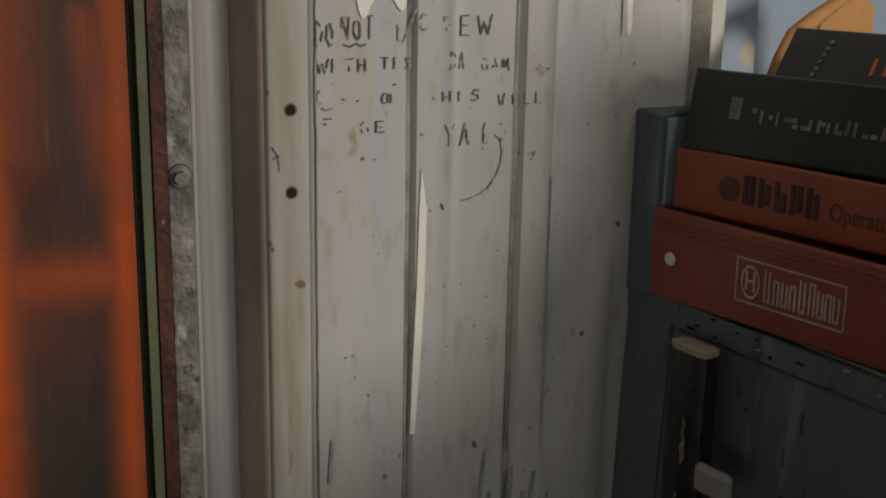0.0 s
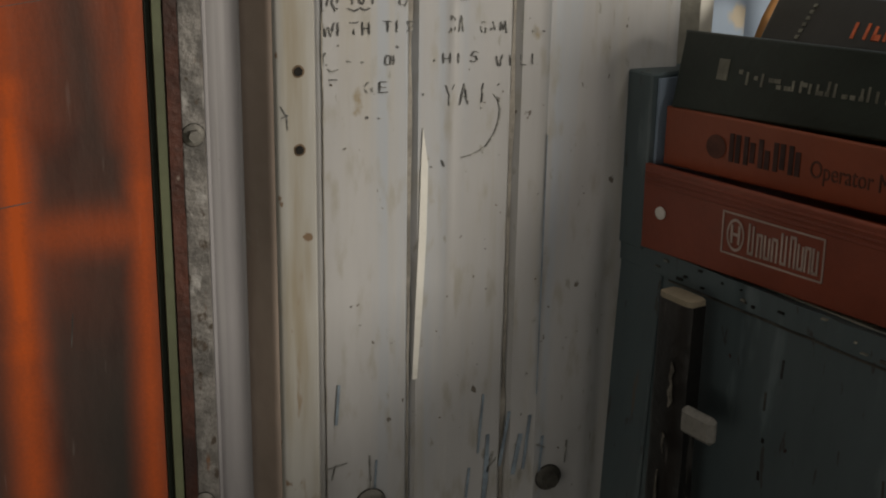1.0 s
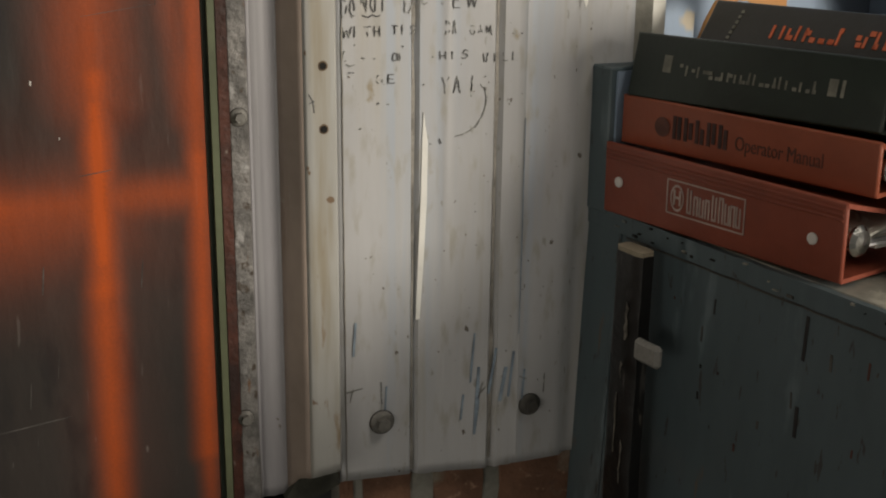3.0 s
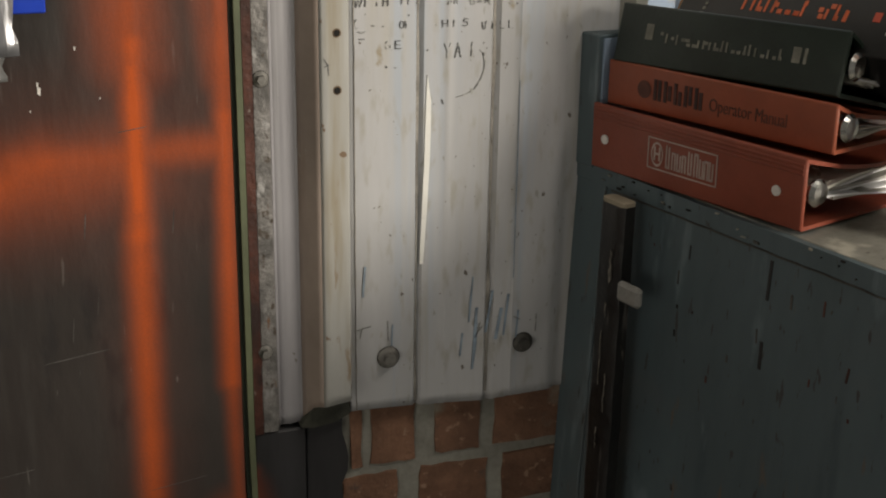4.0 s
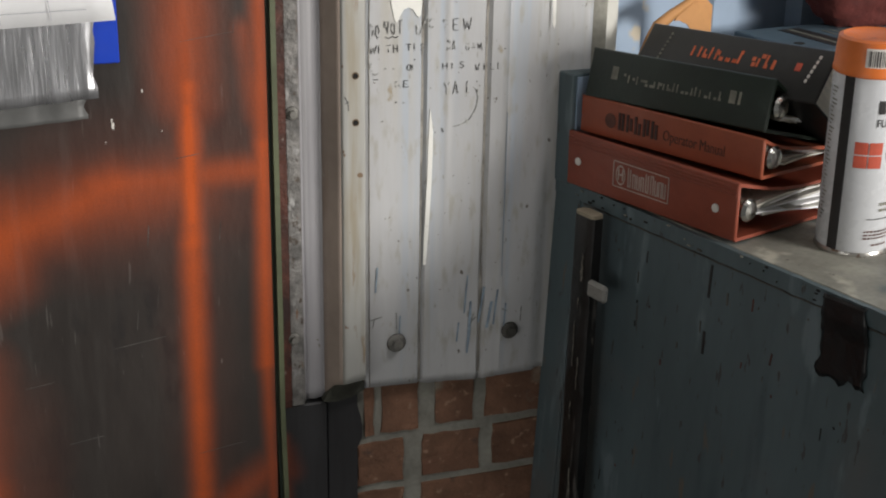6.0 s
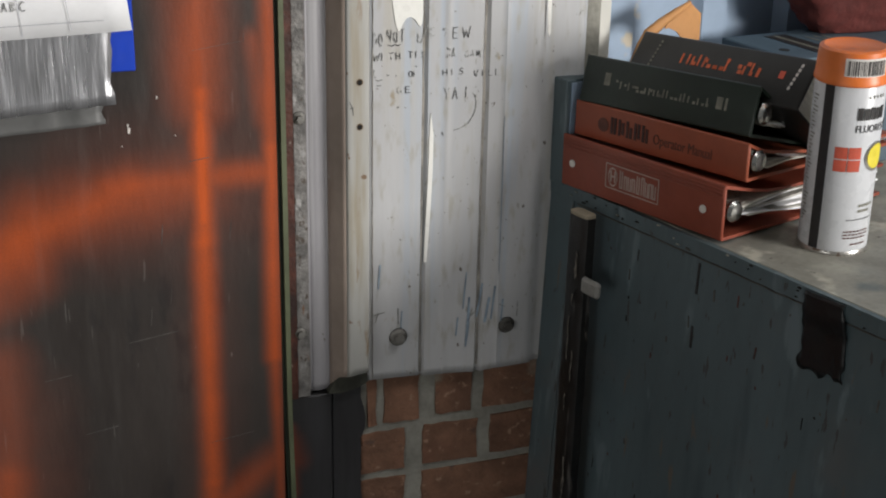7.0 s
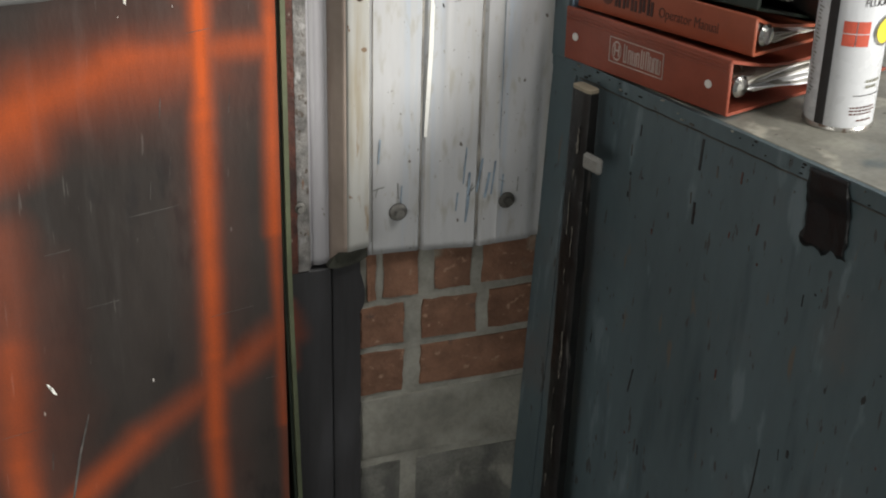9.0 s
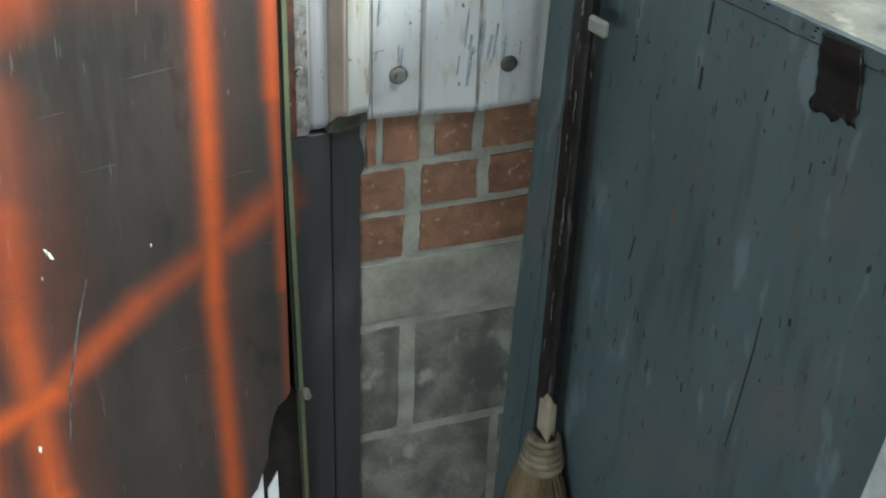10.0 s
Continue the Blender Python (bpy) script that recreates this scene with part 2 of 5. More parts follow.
    "paper": mat("aged_paper", (0.72, 0.69, 0.61), 0.8, 0, 0.1, 20, (((0.45, 0.40, 0.32), 9.0, 0.6, 0.2, (1, 1, 1)),), 0.4, 300, (1, 1, 12)),
    "paper_grey": mat("grubby_paper", (0.48, 0.46, 0.42), 0.75, 0, 0.15, 20, None, 0.3, 200),
    "paper_white": mat("white_paper", (0.86, 0.86, 0.87), 0.8, 0, 0.04, 20, None, 0.05, 60),
    "pencil": mat("pencil_line", (0.34, 0.35, 0.40), 0.8, 0, 0.2, 60),
    "print_white": mat("white_print", (0.68, 0.64, 0.6), 0.6, 0, 0.1, 60),
    "scuff": mat("dull_scuff", (0.085, 0.078, 0.072), 0.7, 0, 0.5, 60),
    "print_worn": mat("worn_dark_print", (0.05, 0.018, 0.014), 0.6, 0, 0.4, 90),
    "print_pink": mat("faded_white_print", (0.44, 0.34, 0.30), 0.6, 0, 0.15, 60),
    "print_grey": mat("worn_silver_print", (0.19, 0.185, 0.15), 0.6, 0, 0.3, 80),
    "print_black": mat("black_print", (0.02, 0.018, 0.018), 0.6, 0, 0.2, 60),
    "print_brown": mat("faded_dark_print", (0.10, 0.032, 0.02), 0.6, 0, 0.3, 80),
    "print_orange": mat("orange_print", (0.70, 0.15, 0.06), 0.6, 0, 0.15, 60),
    "print_red": mat("red_print", (0.55, 0.09, 0.05), 0.6, 0, 0.1, 60),
    "kraft": mat("orange_kraft_card", (0.50, 0.24, 0.085), 0.7, 0, 0.12, 12, (((0.62, 0.38, 0.18), 9.0, 0.58, 0.2, (1, 1, 1)),), 0.15, 120),
    "bag": mat("dark_red_cloth", (0.11, 0.02, 0.016), 0.9, 0, 0.3, 14, None, 0.6, 160),
    "can_white": mat("white_can_lacquer", (0.60, 0.61, 0.63), 0.28, 0.0, 0.03, 20, (((0.5, 0.48, 0.44), 30.0, 0.72, 0.05, (1, 1, 1)),), 0.02, 90),
    "can_silver": mat("tin_seam", (0.5, 0.48, 0.45), 0.3, 0.9, 0.15, 40, ((RUST, 60.0, 0.62, 0.1, (1, 1, 1)),), 0.1, 90),
    "cap_orange": mat("orange_plastic_cap", (0.72, 0.17, 0.03), 0.4, 0, 0.08, 20, (((0.45, 0.10, 0.03), 25.0, 0.66, 0.1, (1, 1, 1)),), 0.05, 90),
    "yellow": mat("yellow_print", (0.72, 0.6, 0.05), 0.5, 0, 0.05, 60),
    "tape_black": mat("black_tape", (0.006, 0.007, 0.008), 0.33, 0, 0.3, 20, (((0.03, 0.032, 0.034), 26.0, 0.66, 0.06, (1, 1, 1)),), 0.9, 40, spec=0.5),
    "tape_silver": mat("silver_duct_tape", (0.52, 0.52, 0.54), 0.3, 0.8, 0.15, 20, (((0.36, 0.36, 0.37), 12.0, 0.55, 0.2, (4, 1, 1)),), 0.5, 60, (4, 1, 0.25)),
    "tape_grey": mat("dull_grey_tape", (0.12, 0.12, 0.117), 0.5, 0.15, 0.12, 20, None, 0.2, 45),
    "plastic_blue": mat("blue_plastic", (0.012, 0.06, 0.52), 0.35, 0, 0.05, 20, None, 0.04, 90),
    "handle": mat("black_wrapped_handle", (0.010, 0.009, 0.0085), 0.36, 0, 0.4, 18, (((0.021, 0.019, 0.018), 14.0, 0.55, 0.1, (1, 1, 0.2)), ((0.20, 0.18, 0.15), 42.0, 0.655, 0.05, (1, 1, 0.3)), ((0.07, 0.065, 0.06), 90.0, 0.62, 0.06, (1, 1, 0.12))), 0.8, 60, spec=0.5),
    "raw_wood": mat("bare_wood", (0.34, 0.29, 0.21), 0.8, 0, 0.2, 30, (((0.15, 0.1, 0.06), 20.0, 0.6, 0.1, (1, 1, 1)),), 0.3, 120),
    "worn_grey": mat("worn_through_handle", (0.17, 0.155, 0.13), 0.7, 0, 0.5, 120, (((0.03, 0.028, 0.025), 160.0, 0.52, 0.1, (1, 1, 0.4)),), 0.3, 160),
    "straw": mat("broom_straw", (0.20, 0.14, 0.08), 0.9, 0, 0.3, 60, None, 0.7, 300, (1, 1, 0.08)),
    "twine": mat("broom_twine", (0.24, 0.2, 0.14), 0.9, 0, 0.25, 60, None, 0.8, 300),
    "block_clip": mat("dirty_white_block", (0.21, 0.205, 0.19), 0.7, 0, 0.25, 40, None, 0.3, 120),
    "pale_board": mat("worn_pale_board", (0.5, 0.53, 0.53), 0.7, 0, 0.2, 20, (((0.3, 0.33, 0.34), 14.0, 0.56, 0.15, (3, 3, 0.6)),), 0.3, 90),
    "hole_shade": mat("hole_shade_brown", (0.016, 0.012, 0.009), 0.9, 0, 0.4, 40, None, 0.8, 120),
}
STROKES = [  # x, z of both ends, reach of the mist, strength
    (0.224, 1.40, 0.221, 1.12, 0.030, 0.52), (0.222, 1.30, 0.221, 1.13, 0.010, 0.5), (0.222, 1.13, 0.219, 0.977, 0.012, 0.85), (0.2205, 1.11, 0.2195, 1.00, 0.007, 1.0),
    (0.219, 0.977, 0.217, 0.70, 0.0125, 0.72), (0.217, 0.70, 0.214, 0.60, 0.0130, 0.64), (0.214, 0.60, 0.224, 0.24, 0.0125, 0.56),
    (0.290, 1.40, 0.290, 1.06, 0.0100, 0.62), (0.290, 1.07, 0.288, 0.84, 0.0095, 0.72), (0.288, 0.84, 0.292, 0.60, 0.0075, 0.5), (0.292, 0.60, 0.296, 0.2, 0.0070, 0.25), (0.275, 1.18, 0.285, 1.10, 0.014, 0.35),
    (-0.06, 0.945, 0.04, 0.99, 0.036, 0.60), (0.04, 0.995, 0.15, 1.040, 0.026, 0.6), (0.13, 1.042, 0.289, 1.046, 0.017, 0.55), (0.06, 1.015, 0.21, 1.035, 0.040, 0.42), (-0.05, 0.91, 0.05, 0.96, 0.03, 0.3),
    (0.016, 0.87, 0.009, 0.70, 0.030, 0.24), (0.010, 0.74, 0.005, 0.60, 0.026, 0.42), (0.005, 0.60, 0.016, 0.30, 0.021, 0.52), (0.018, 0.36, 0.024, 0.24, 0.02, 0.66),
    (-0.07, 0.455, 0.030, 0.510, 0.020, 0.65), (0.030, 0.515, 0.134, 0.61, 0.019, 0.45), (0.134, 0.61, 0.230, 0.675, 0.019, 0.34), (0.230, 0.675, 0.292, 0.72, 0.021, 0.40),
    (-0.08, 1.3, -0.08, 0.3, 0.04, 0.6), (0.02, 0.80, 0.02, 0.3, 0.075, 0.11), (0.12, 1.03, 0.24, 1.04, 0.09, 0.13), (0.22, 1.0, 0.22, 0.4, 0.05, 0.08), (0.0, 1.12, 0.0, 1.0, 0.02, 0.15),
]
M["door"] = sprayed(mat("sprayed_dark_board", (0.038, 0.031, 0.0275), 0.42, 0, 0.25, 6, (((0.052, 0.046, 0.042), 7.0, 0.55, 0.25, (6, 1, 0.6)), ((0.022, 0.019, 0.018), 18.0, 0.58, 0.15, (2, 1, 0.7)), ((0.075, 0.068, 0.062), 60.0, 0.68, 0.05, (3, 1, 0.25))), 0.3, 70, (1, 1, 0.35), flecks=((0.35, 0.33, 0.3), 45, 0.06)), STROKES)
M["jamb"] = sprayed(mat("black_painted_jamb", (0.034, 0.033, 0.035), 0.55, 0, 0.3, 8, (((0.06, 0.06, 0.065), 12.0, 0.6, 0.2, (1, 1, 0.25)),), 0.25, 60, (2, 1, 0.2)),
                    [(0.306, 0.725, 0.312, 0.70, 0.014, 0.32), (0.306, 0.74, 0.308, 0.66, 0.008, 0.4)])


# ---- building helpers ----
def mesh_of(name, bm, material, smooth=False):
    bmesh.ops.recalc_face_normals(bm, faces=bm.faces[:])
    me = bpy.data.meshes.new(name)
    bm.to_mesh(me)
    bm.free()
    me.materials.append(M[material])
    if smooth:
        for p in me.polygons:
            p.use_smooth = True
        me.set_sharp_from_angle(angle=radians(40))
    return me


def part(name, bm, material, parent, label="", smooth=False):
    ob = new(name, mesh_of(name, bm, material, smooth))
    ob.parent = parent
    if label:
        tagged(ob, label)
    return ob


def thing(name, label, category, m=None, kind="", group=""):
    ob = new(name)
    ob.empty_display_size = 0.05
    if m is not None:
        ob.matrix_world = m
    return tagged(ob, label, category, group, kind)


def solid(name, bm, material, label, category, m=None, kind="", smooth=False):
    ob = new(name, mesh_of(name, bm, material, smooth))
    if m is not None:
        ob.matrix_world = m
    return tagged(ob, label, category, "", kind)


def box(x0, x1, y0, y1, z0, z1, bevel=0.0, seg=1, bm=None):
    bm = bm or bmesh.new()
    r = bmesh.ops.create_cube(bm, size=1)
    for v in r["verts"]:
        v.co = Vector((x0 + (v.co.x + 0.5) * (x1 - x0), y0 + (v.co.y + 0.5) * (y1 - y0), z0 + (v.co.z + 0.5) * (z1 - z0)))
    if bevel:
        edges = list({e for v in r["verts"] for e in v.link_edges})
        bmesh.ops.bevel(bm, geom=edges, offset=bevel, segments=seg, affect="EDGES", profile=0.5)
    return bm


def prism(points, y0, y1, bm=None, bevel=0.0):
    """A slab of that outline in x and z, from y0 to y1."""
    bm = bm or bmesh.new()
    a = [bm.verts.new((x, y0, z)) for x, z in points]
    b = [bm.verts.new((x, y1, z)) for x, z in points]
    front = bm.faces.new(a)
    back = bm.faces.new(b[::-1])
    for i in range(len(points)):
        j = (i + 1) % len(points)
        bm.faces.new((a[i], b[i], b[j], a[j]))
    if len(points) > 4:
        front.normal_update()
        back.normal_update()
        bmesh.ops.triangulate(bm, faces=[front, back])
    return bm


def cyl(r0, r1, z0, z1, seg=24, bm=None, m=None):
    bm = bm or bmesh.new()
    r = bmesh.ops.create_cone(bm, cap_ends=True, segments=seg, radius1=r0, radius2=r1, depth=z1 - z0)
    mm = (m or Matrix()) @ Matrix.Translation((0, 0, (z0 + z1) / 2))
    bmesh.ops.transform(bm, matrix=mm, verts=r["verts"])
    return bm


def lathe(profile, seg=48, bm=None):
    """Turns a profile of (radius, z) round the z axis."""
    bm = bm or bmesh.new()
    rings = []
    for r, z in profile:
        rings.append([bm.verts.new((r * math.cos(2 * math.pi * i / seg), r * math.sin(2 * math.pi * i / seg), z)) for i in range(seg)])
    for a, b in zip(rings, rings[1:]):
        for i in range(seg):
            j = (i + 1) % seg
            bm.faces.new((a[i], a[j], b[j], b[i]))
    bm.faces.new(rings[0][::-1])
    bm.faces.new(rings[-1])
    return bm


def ribbon(points, width, y, depth=0.0006, bm=None):
    """A thin painted line through points of (x, z), standing proud of the plane y; width: one, or one for each point."""
    bm = bm or bmesh.new()
    pts = [Vector(p) for p in points]
    n = len(pts)
    wide = width if isinstance(width, list) else [width * (0.6 if i in (0, n - 1) and n > 2 else 1) for i in range(n)]
    front, back = [], []
    for i, p in enumerate(pts):
        d = (pts[min(i + 1, n - 1)] - pts[max(i - 1, 0)]).normalized()
        o = Vector((-d.y, d.x)) * wide[i] / 2
        for row, yy in ((front, y - depth), (back, y)):
            row.append([bm.verts.new((q.x, yy, q.y)) for q in (p + o, p - o)])
    for i in range(n - 1):
        f, k = front, back
        bm.faces.new((f[i][0], f[i + 1][0], f[i + 1][1], f[i][1]))
        bm.faces.new((f[i][0], k[i][0], k[i + 1][0], f[i + 1][0]))
        bm.faces.new((f[i][1], f[i + 1][1], k[i + 1][1], k[i][1]))
    for i in (0, n - 1):
        bm.faces.new((front[i][0], front[i][1], back[i][1], back[i][0]))
    return bm


def letters(string, size, depth=0.0004):
    """The built-in font's letters as a bmesh in x and y, with the start at the origin."""
    cu = bpy.data.curves.new("letters", "FONT")
    cu.body, cu.size, cu.extrude, cu.resolution_u = string, size, depth, 3
    ob = bpy.data.objects.new("letters", cu)
    scene.collection.objects.link(ob)
    bpy.context.view_layer.update()
    me = bpy.data.meshes.new_from_object(ob.evaluated_get(bpy.context.evaluated_depsgraph_get()))
    bm = bmesh.new()
    bm.from_mesh(me)
    bpy.data.objects.remove(ob)
    bpy.data.curves.remove(cu)
    bpy.data.meshes.remove(me)
    return bm


def tube(points, radius, seg=8, bm=None):
    """A round bar along points."""
    bm = bm or bmesh.new()
    pts = [Vector(p) for p in points]
    rings = []
    for i, p in enumerate(pts):
        t = (pts[min(i + 1, len(pts) - 1)] - pts[max(i - 1, 0)]).normalized()
        q = t.to_track_quat("Z", "Y")
        rings.append([bm.verts.new(p + q @ Vector((radius * math.cos(2 * math.pi * k / seg), radius * math.sin(2 * math.pi * k / seg), 0))) for k in range(seg)])
    for a, b in zip(rings, rings[1:]):
        for k in range(seg):
            bm.faces.new((a[k], a[(k + 1) % seg], b[(k + 1) % seg], b[k]))
    bm.faces.new(rings[0][::-1])
    bm.faces.new(rings[-1])
    return bm


def edge_bar(n, section, bm=None):
    """One bar from n + 1 cross-sections of four points each."""
    bm = bm or bmesh.new()
    rows = [[bm.verts.new(p) for p in section(i)] for i in range(n + 1)]
    for a, b in zip(rows, rows[1:]):
        for k in range(4):
            bm.faces.new((a[k], a[(k + 1) % 4], b[(k + 1) % 4], b[k]))
    bm.faces.new(rows[0][::-1])
    bm.faces.new(rows[-1])
    return bm


# ---- the room ----
WY = 1.292                       # face of the metal cladding
CORNER = pose(0.609, WY, 0, 0, 0, 14.2)   # cabinet's back corner; local x into the cabinet, -y along its side
TOP = 1.005                      # height of the cabinet

HIGH = 4.2
solid("floor", box(-2.4, 3.4, -3.4, 2.6, -0.1, 0), "concrete", "stained grey concrete workshop floor", "floor", kind="structure")
# unseen ceiling, left open where the overhead fill is added
bm = box(-2.4, 3.4, -3.4, -1.35, HIGH, HIGH + 0.1)
box(-2.4, 3.4, -0.05, 2.6, HIGH, HIGH + 0.1, bm=bm)
box(-2.4, 1.25, -1.35, -0.05, HIGH, HIGH + 0.1, bm=bm)
box(2.55, 3.4, -1.35, -0.05, HIGH, HIGH + 0.1, bm=bm)
solid("ceiling", bm, "plaster", "plain pale ceiling with an opening added for the overhead fill", "ceiling", kind="structure")
# unseen wall; its opening is added to hold the fill lamp
bm = box(-2.4, -2.2, -3.2, -1.9, 0, HIGH)
box(-2.4, -2.2, -0.5, 2.6, 0, HIGH, bm=bm)
box(-2.4, -2.2, -1.9, -0.5, 0, 0.55, bm=bm)
box(-2.4, -2.2, -1.9, -0.5, 1.65, HIGH, bm=bm)
solid("wall_west", bm, "plaster", "pale wall with an opening added for the fill lamp", "wall", kind="structure")
bm = box(3.0, 3.2, -3.2, -2.5, 0, HIGH)
box(3.0, 3.2, -1.3, 2.6, 0, HIGH, bm=bm)
box(3.0, 3.2, -2.5, -1.3, 2.15, HIGH, bm=bm)
solid("wall_east", bm, "plaster", "pale wall with an open doorway", "wall", kind="structure")
solid("wall_south", box(-2.4, 3.2, -3.2, -3.0, 0, HIGH), "plaster", "plain pale wall", "wall", kind="structure")

# masonry behind the cladding: mortar bed with bricks and blocks set into it
wall = thing("wall_north", "masonry wall of red brick over grey concrete block", "wall", kind="structure")
part("mortar_bed", box(0.388, 0.66, 1.300, 1.46, 0, HIGH), "mortar", wall, "rough pale mortar")
part("backing", box(-2.2, 0.388, 1.33, 1.46, 0, HIGH), "plaster", wall)

# blue clad wall behind the cabinet
blue = thing("wall_blue", "pale blue painted ribbed sheet metal wall", "wall", CORNER, kind="structure")
bm = bmesh.new()
prof = [(0.05, 0.045)]
x = 0.08
while x < 2.6:
    prof += [(x, 0.045), (x + 0.012, 0.030), (x + 0.05, 0.030), (x + 0.062, 0.045)]
    x += 0.145
prof.append((2.6, 0.045))
lo = [bm.verts.new((a, b, 0)) for a, b in prof]
hi = [bm.verts.new((a, b, HIGH)) for a, b in prof]
for i in range(len(prof) - 1):
    bm.faces.new((lo[i], lo[i + 1], hi[i + 1], hi[i]))
part("ribbed_sheet", bm, "blue_pale", blue)
part("backing", box(0.05, 2.6, 0.05, 0.12, 0, HIGH), "plaster", blue)

trim = thing("trim", "white painted metal corner trim, chipped", "trim", CORNER, kind="structure")
part("trim_face", box(0.036, 0.082, 0.012, 0.034, 0, HIGH, 0.002), "white_trim", trim)
part("trim_return", box(0.006, 0.034, 0.020, 0.034, 0, HIGH, 0.001), "white_trim", trim)


# ---- cladding on the wall ----
clad = thing("metal_cladding", "painted ribbed sheet metal cladding over the masonry, stained", "wall cladding", kind="structure")


def cladding(name, profile, material, label, top=2.6):
    """A folded sheet: profile rows of x, y, z of the lower edge."""
    bm = bmesh.new()
    cols = []
    for x, y, z in profile:
        col = []
        for k in range(15):
            h = z + (top - z) * (k / 14) ** 2
            w = noise.noise(Vector((x * 9, 3.1, h * 7))) * 0.0003
            col.append(bm.verts.new((x, y + w, h)))
        cols.append(col)
    for a, b in zip(cols, cols[1:]):
        for k in range(14):
            bm.faces.new((a[k], b[k], b[k + 1], a[k + 1]))
    ob = part(name, bm, material, clad, label, smooth=True)
    md = ob.modifiers.new("gauge", "SOLIDIFY")
    md.thickness, md.offset = 0.0012, 0
    return ob


def fine(points, step=0.006):
    """More columns along the profile, with a slightly uneven lower edge."""
    out = []
    for (xa, ya, za), (xb, yb, zb) in zip(points, points[1:]):
        n = max(1, round((xb - xa) / step))
        for i in range(n):
            t = i / n
            out.append((xa + (xb - xa) * t, ya + (yb - ya) * t, za + (zb - za) * t + noise.noise(Vector((xa * 60 + i, 1, 2))) * 0.0012))
    return out + [points[-1]]


cladding("trough_sheet", fine([
    (0.326, 1.2935, 0.781), (0.331, 1.2905, 0.781), (0.3335, 1.2945, 0.781), (0.338, 1.292, 0.782), (0.351, 1.292, 0.783), (0.353, 1.2905, 0.786)], 0.004),
    "sheet_trough", "grey-lilac painted metal trough beside the rib")
cladding("rib_flank", fine([(0.353, 1.2905, 0.786), (0.360, 1.280, 0.801), (0.367, 1.2685, 0.805)], 0.004), "sheet_brown", "rib's flank, darker and browner than its crown")
cream = cladding("rib_crown", fine([(0.367, 1.2685, 0.805), (0.3695, 1.2665, 0.806), (0.3895, 1.2665, 0.809), (0.3910, 1.2690, 0.809), (0.3950, 1.2845, 0.809)], 0.004),
    "sheet_cream", "cream painted rib crown with two bolt holes")
white = cladding("flat_sheet", fine([
    (0.3945, 1.286, 0.789), (0.400, 1.286, 0.789), (0.4525, 1.286, 0.787), (0.4545, 1.2885, 0.787), (0.4565, 1.2900, 0.787), (0.4585, 1.2885, 0.786),
    (0.4605, 1.286, 0.786), (0.480, 1.286, 0.785), (0.4815, 1.2854, 0.785), (0.484, 1.286, 0.785), (0.5195, 1.286, 0.782), (0.5215, 1.2885, 0.782),
    (0.5240, 1.2900, 0.782), (0.5265, 1.2885, 0.782), (0.5285, 1.286, 0.782), (0.545, 1.286, 0.783), (0.5465, 1.2852, 0.783), (0.549, 1.286, 0.783),
    (0.586, 1.286, 0.784), (0.594, 1.292, 0.784), (0.640, 1.292, 0.784)]),
    "sheet_white", "white painted metal wall panel with handwriting, scuffs and stains")

# bolt holes, with a dark hole and a stained rim
for z in (1.1319, 1.0857):
    for r, y, mt, nm in ((0.0036, 1.2657, "soot", "stain_ring"), (0.0025, 1.2651, "hole", "bolt_hole")):
        bm = bmesh.new()
        n = 20
        prism([(0.3809 + r * (1 + 0.16 * noise.noise(Vector((i, z, r * 500)))) * math.cos(2 * math.pi * i / n), z + r * (1.05 + 0.2 * noise.noise(Vector((i, z * 3, 7)))) * math.sin(2 * math.pi * i / n)) for i in range(n)], y + 0.0006, y, bm)
        part(nm, bm, mt, cream)


def bolt(name, x, y, z, r, material, label, tilt=0):
    """A hex bolt with a domed washer, its head towards the room."""
    b = thing(name, label, "bolt", pose(x, y, z, 90, tilt, 0))
    part("washer", lathe([(r * 1.0, 0), (r * 1.0, r * 0.12), (r * 0.8, r * 0.3), (r * 0.3, r * 0.36)], 28), material, b, smooth=True)
    # dark ring painted in for the shadow round the washer
    part("gasket", lathe([(r * 1.06, 0), (r * 1.06, r * 0.06), (r * 1.0, r * 0.10)], 28), "hole", b, "dark ring in place of the washer's shadow")
    part("hex_head", cyl(r * 0.62, r * 0.56, r * 0.3, r * 0.85, 6), material, b)
    return b


bolt("hex_bolt", 0.4296, 1.2852, 0.8375, 0.0098, "steel", "steel hex bolt with washer in the white panel", 12)
bolt("hex_bolt", 0.5580, 1.2852, 0.8355, 0.0092, "steel_dark", "dark hex bolt with washer in the white panel", 40)

# steel edge strip and rust-red edge of the frame beside the door
strip = solid("edge_strip", box(0.3158, 0.3300, 1.2855, 1.2895, 0.779, 2.6, 0.001), "galv", "rough galvanised steel edge strip, pitted and rusty", "edge strip")
def ragged(i):
    z, w = 0.779 + i * 0.0303 / 4, 0.0014 * noise.noise(Vector((i * 0.7, 5, 1)))
    return ((0.3085, 1.2840, z), (0.3160 + w, 1.2840 + w * 0.5, z), (0.3160 + w, 1.2890, z), (0.3085, 1.2890, z))


bm = edge_bar(240, ragged)
red = solid("frame_edge", bm, "rust_red", "flaking dark red painted steel frame edge", "frame edge")
for x, z in ((0.3228, 1.094), (0.3196, 0.8562), (0.3225, 1.33), (0.3225, 1.57)):
    bolt("strip_bolt", x, 1.2855, z, 0.0066, "steel", "small galvanised bolt in the edge strip", 20 * z)

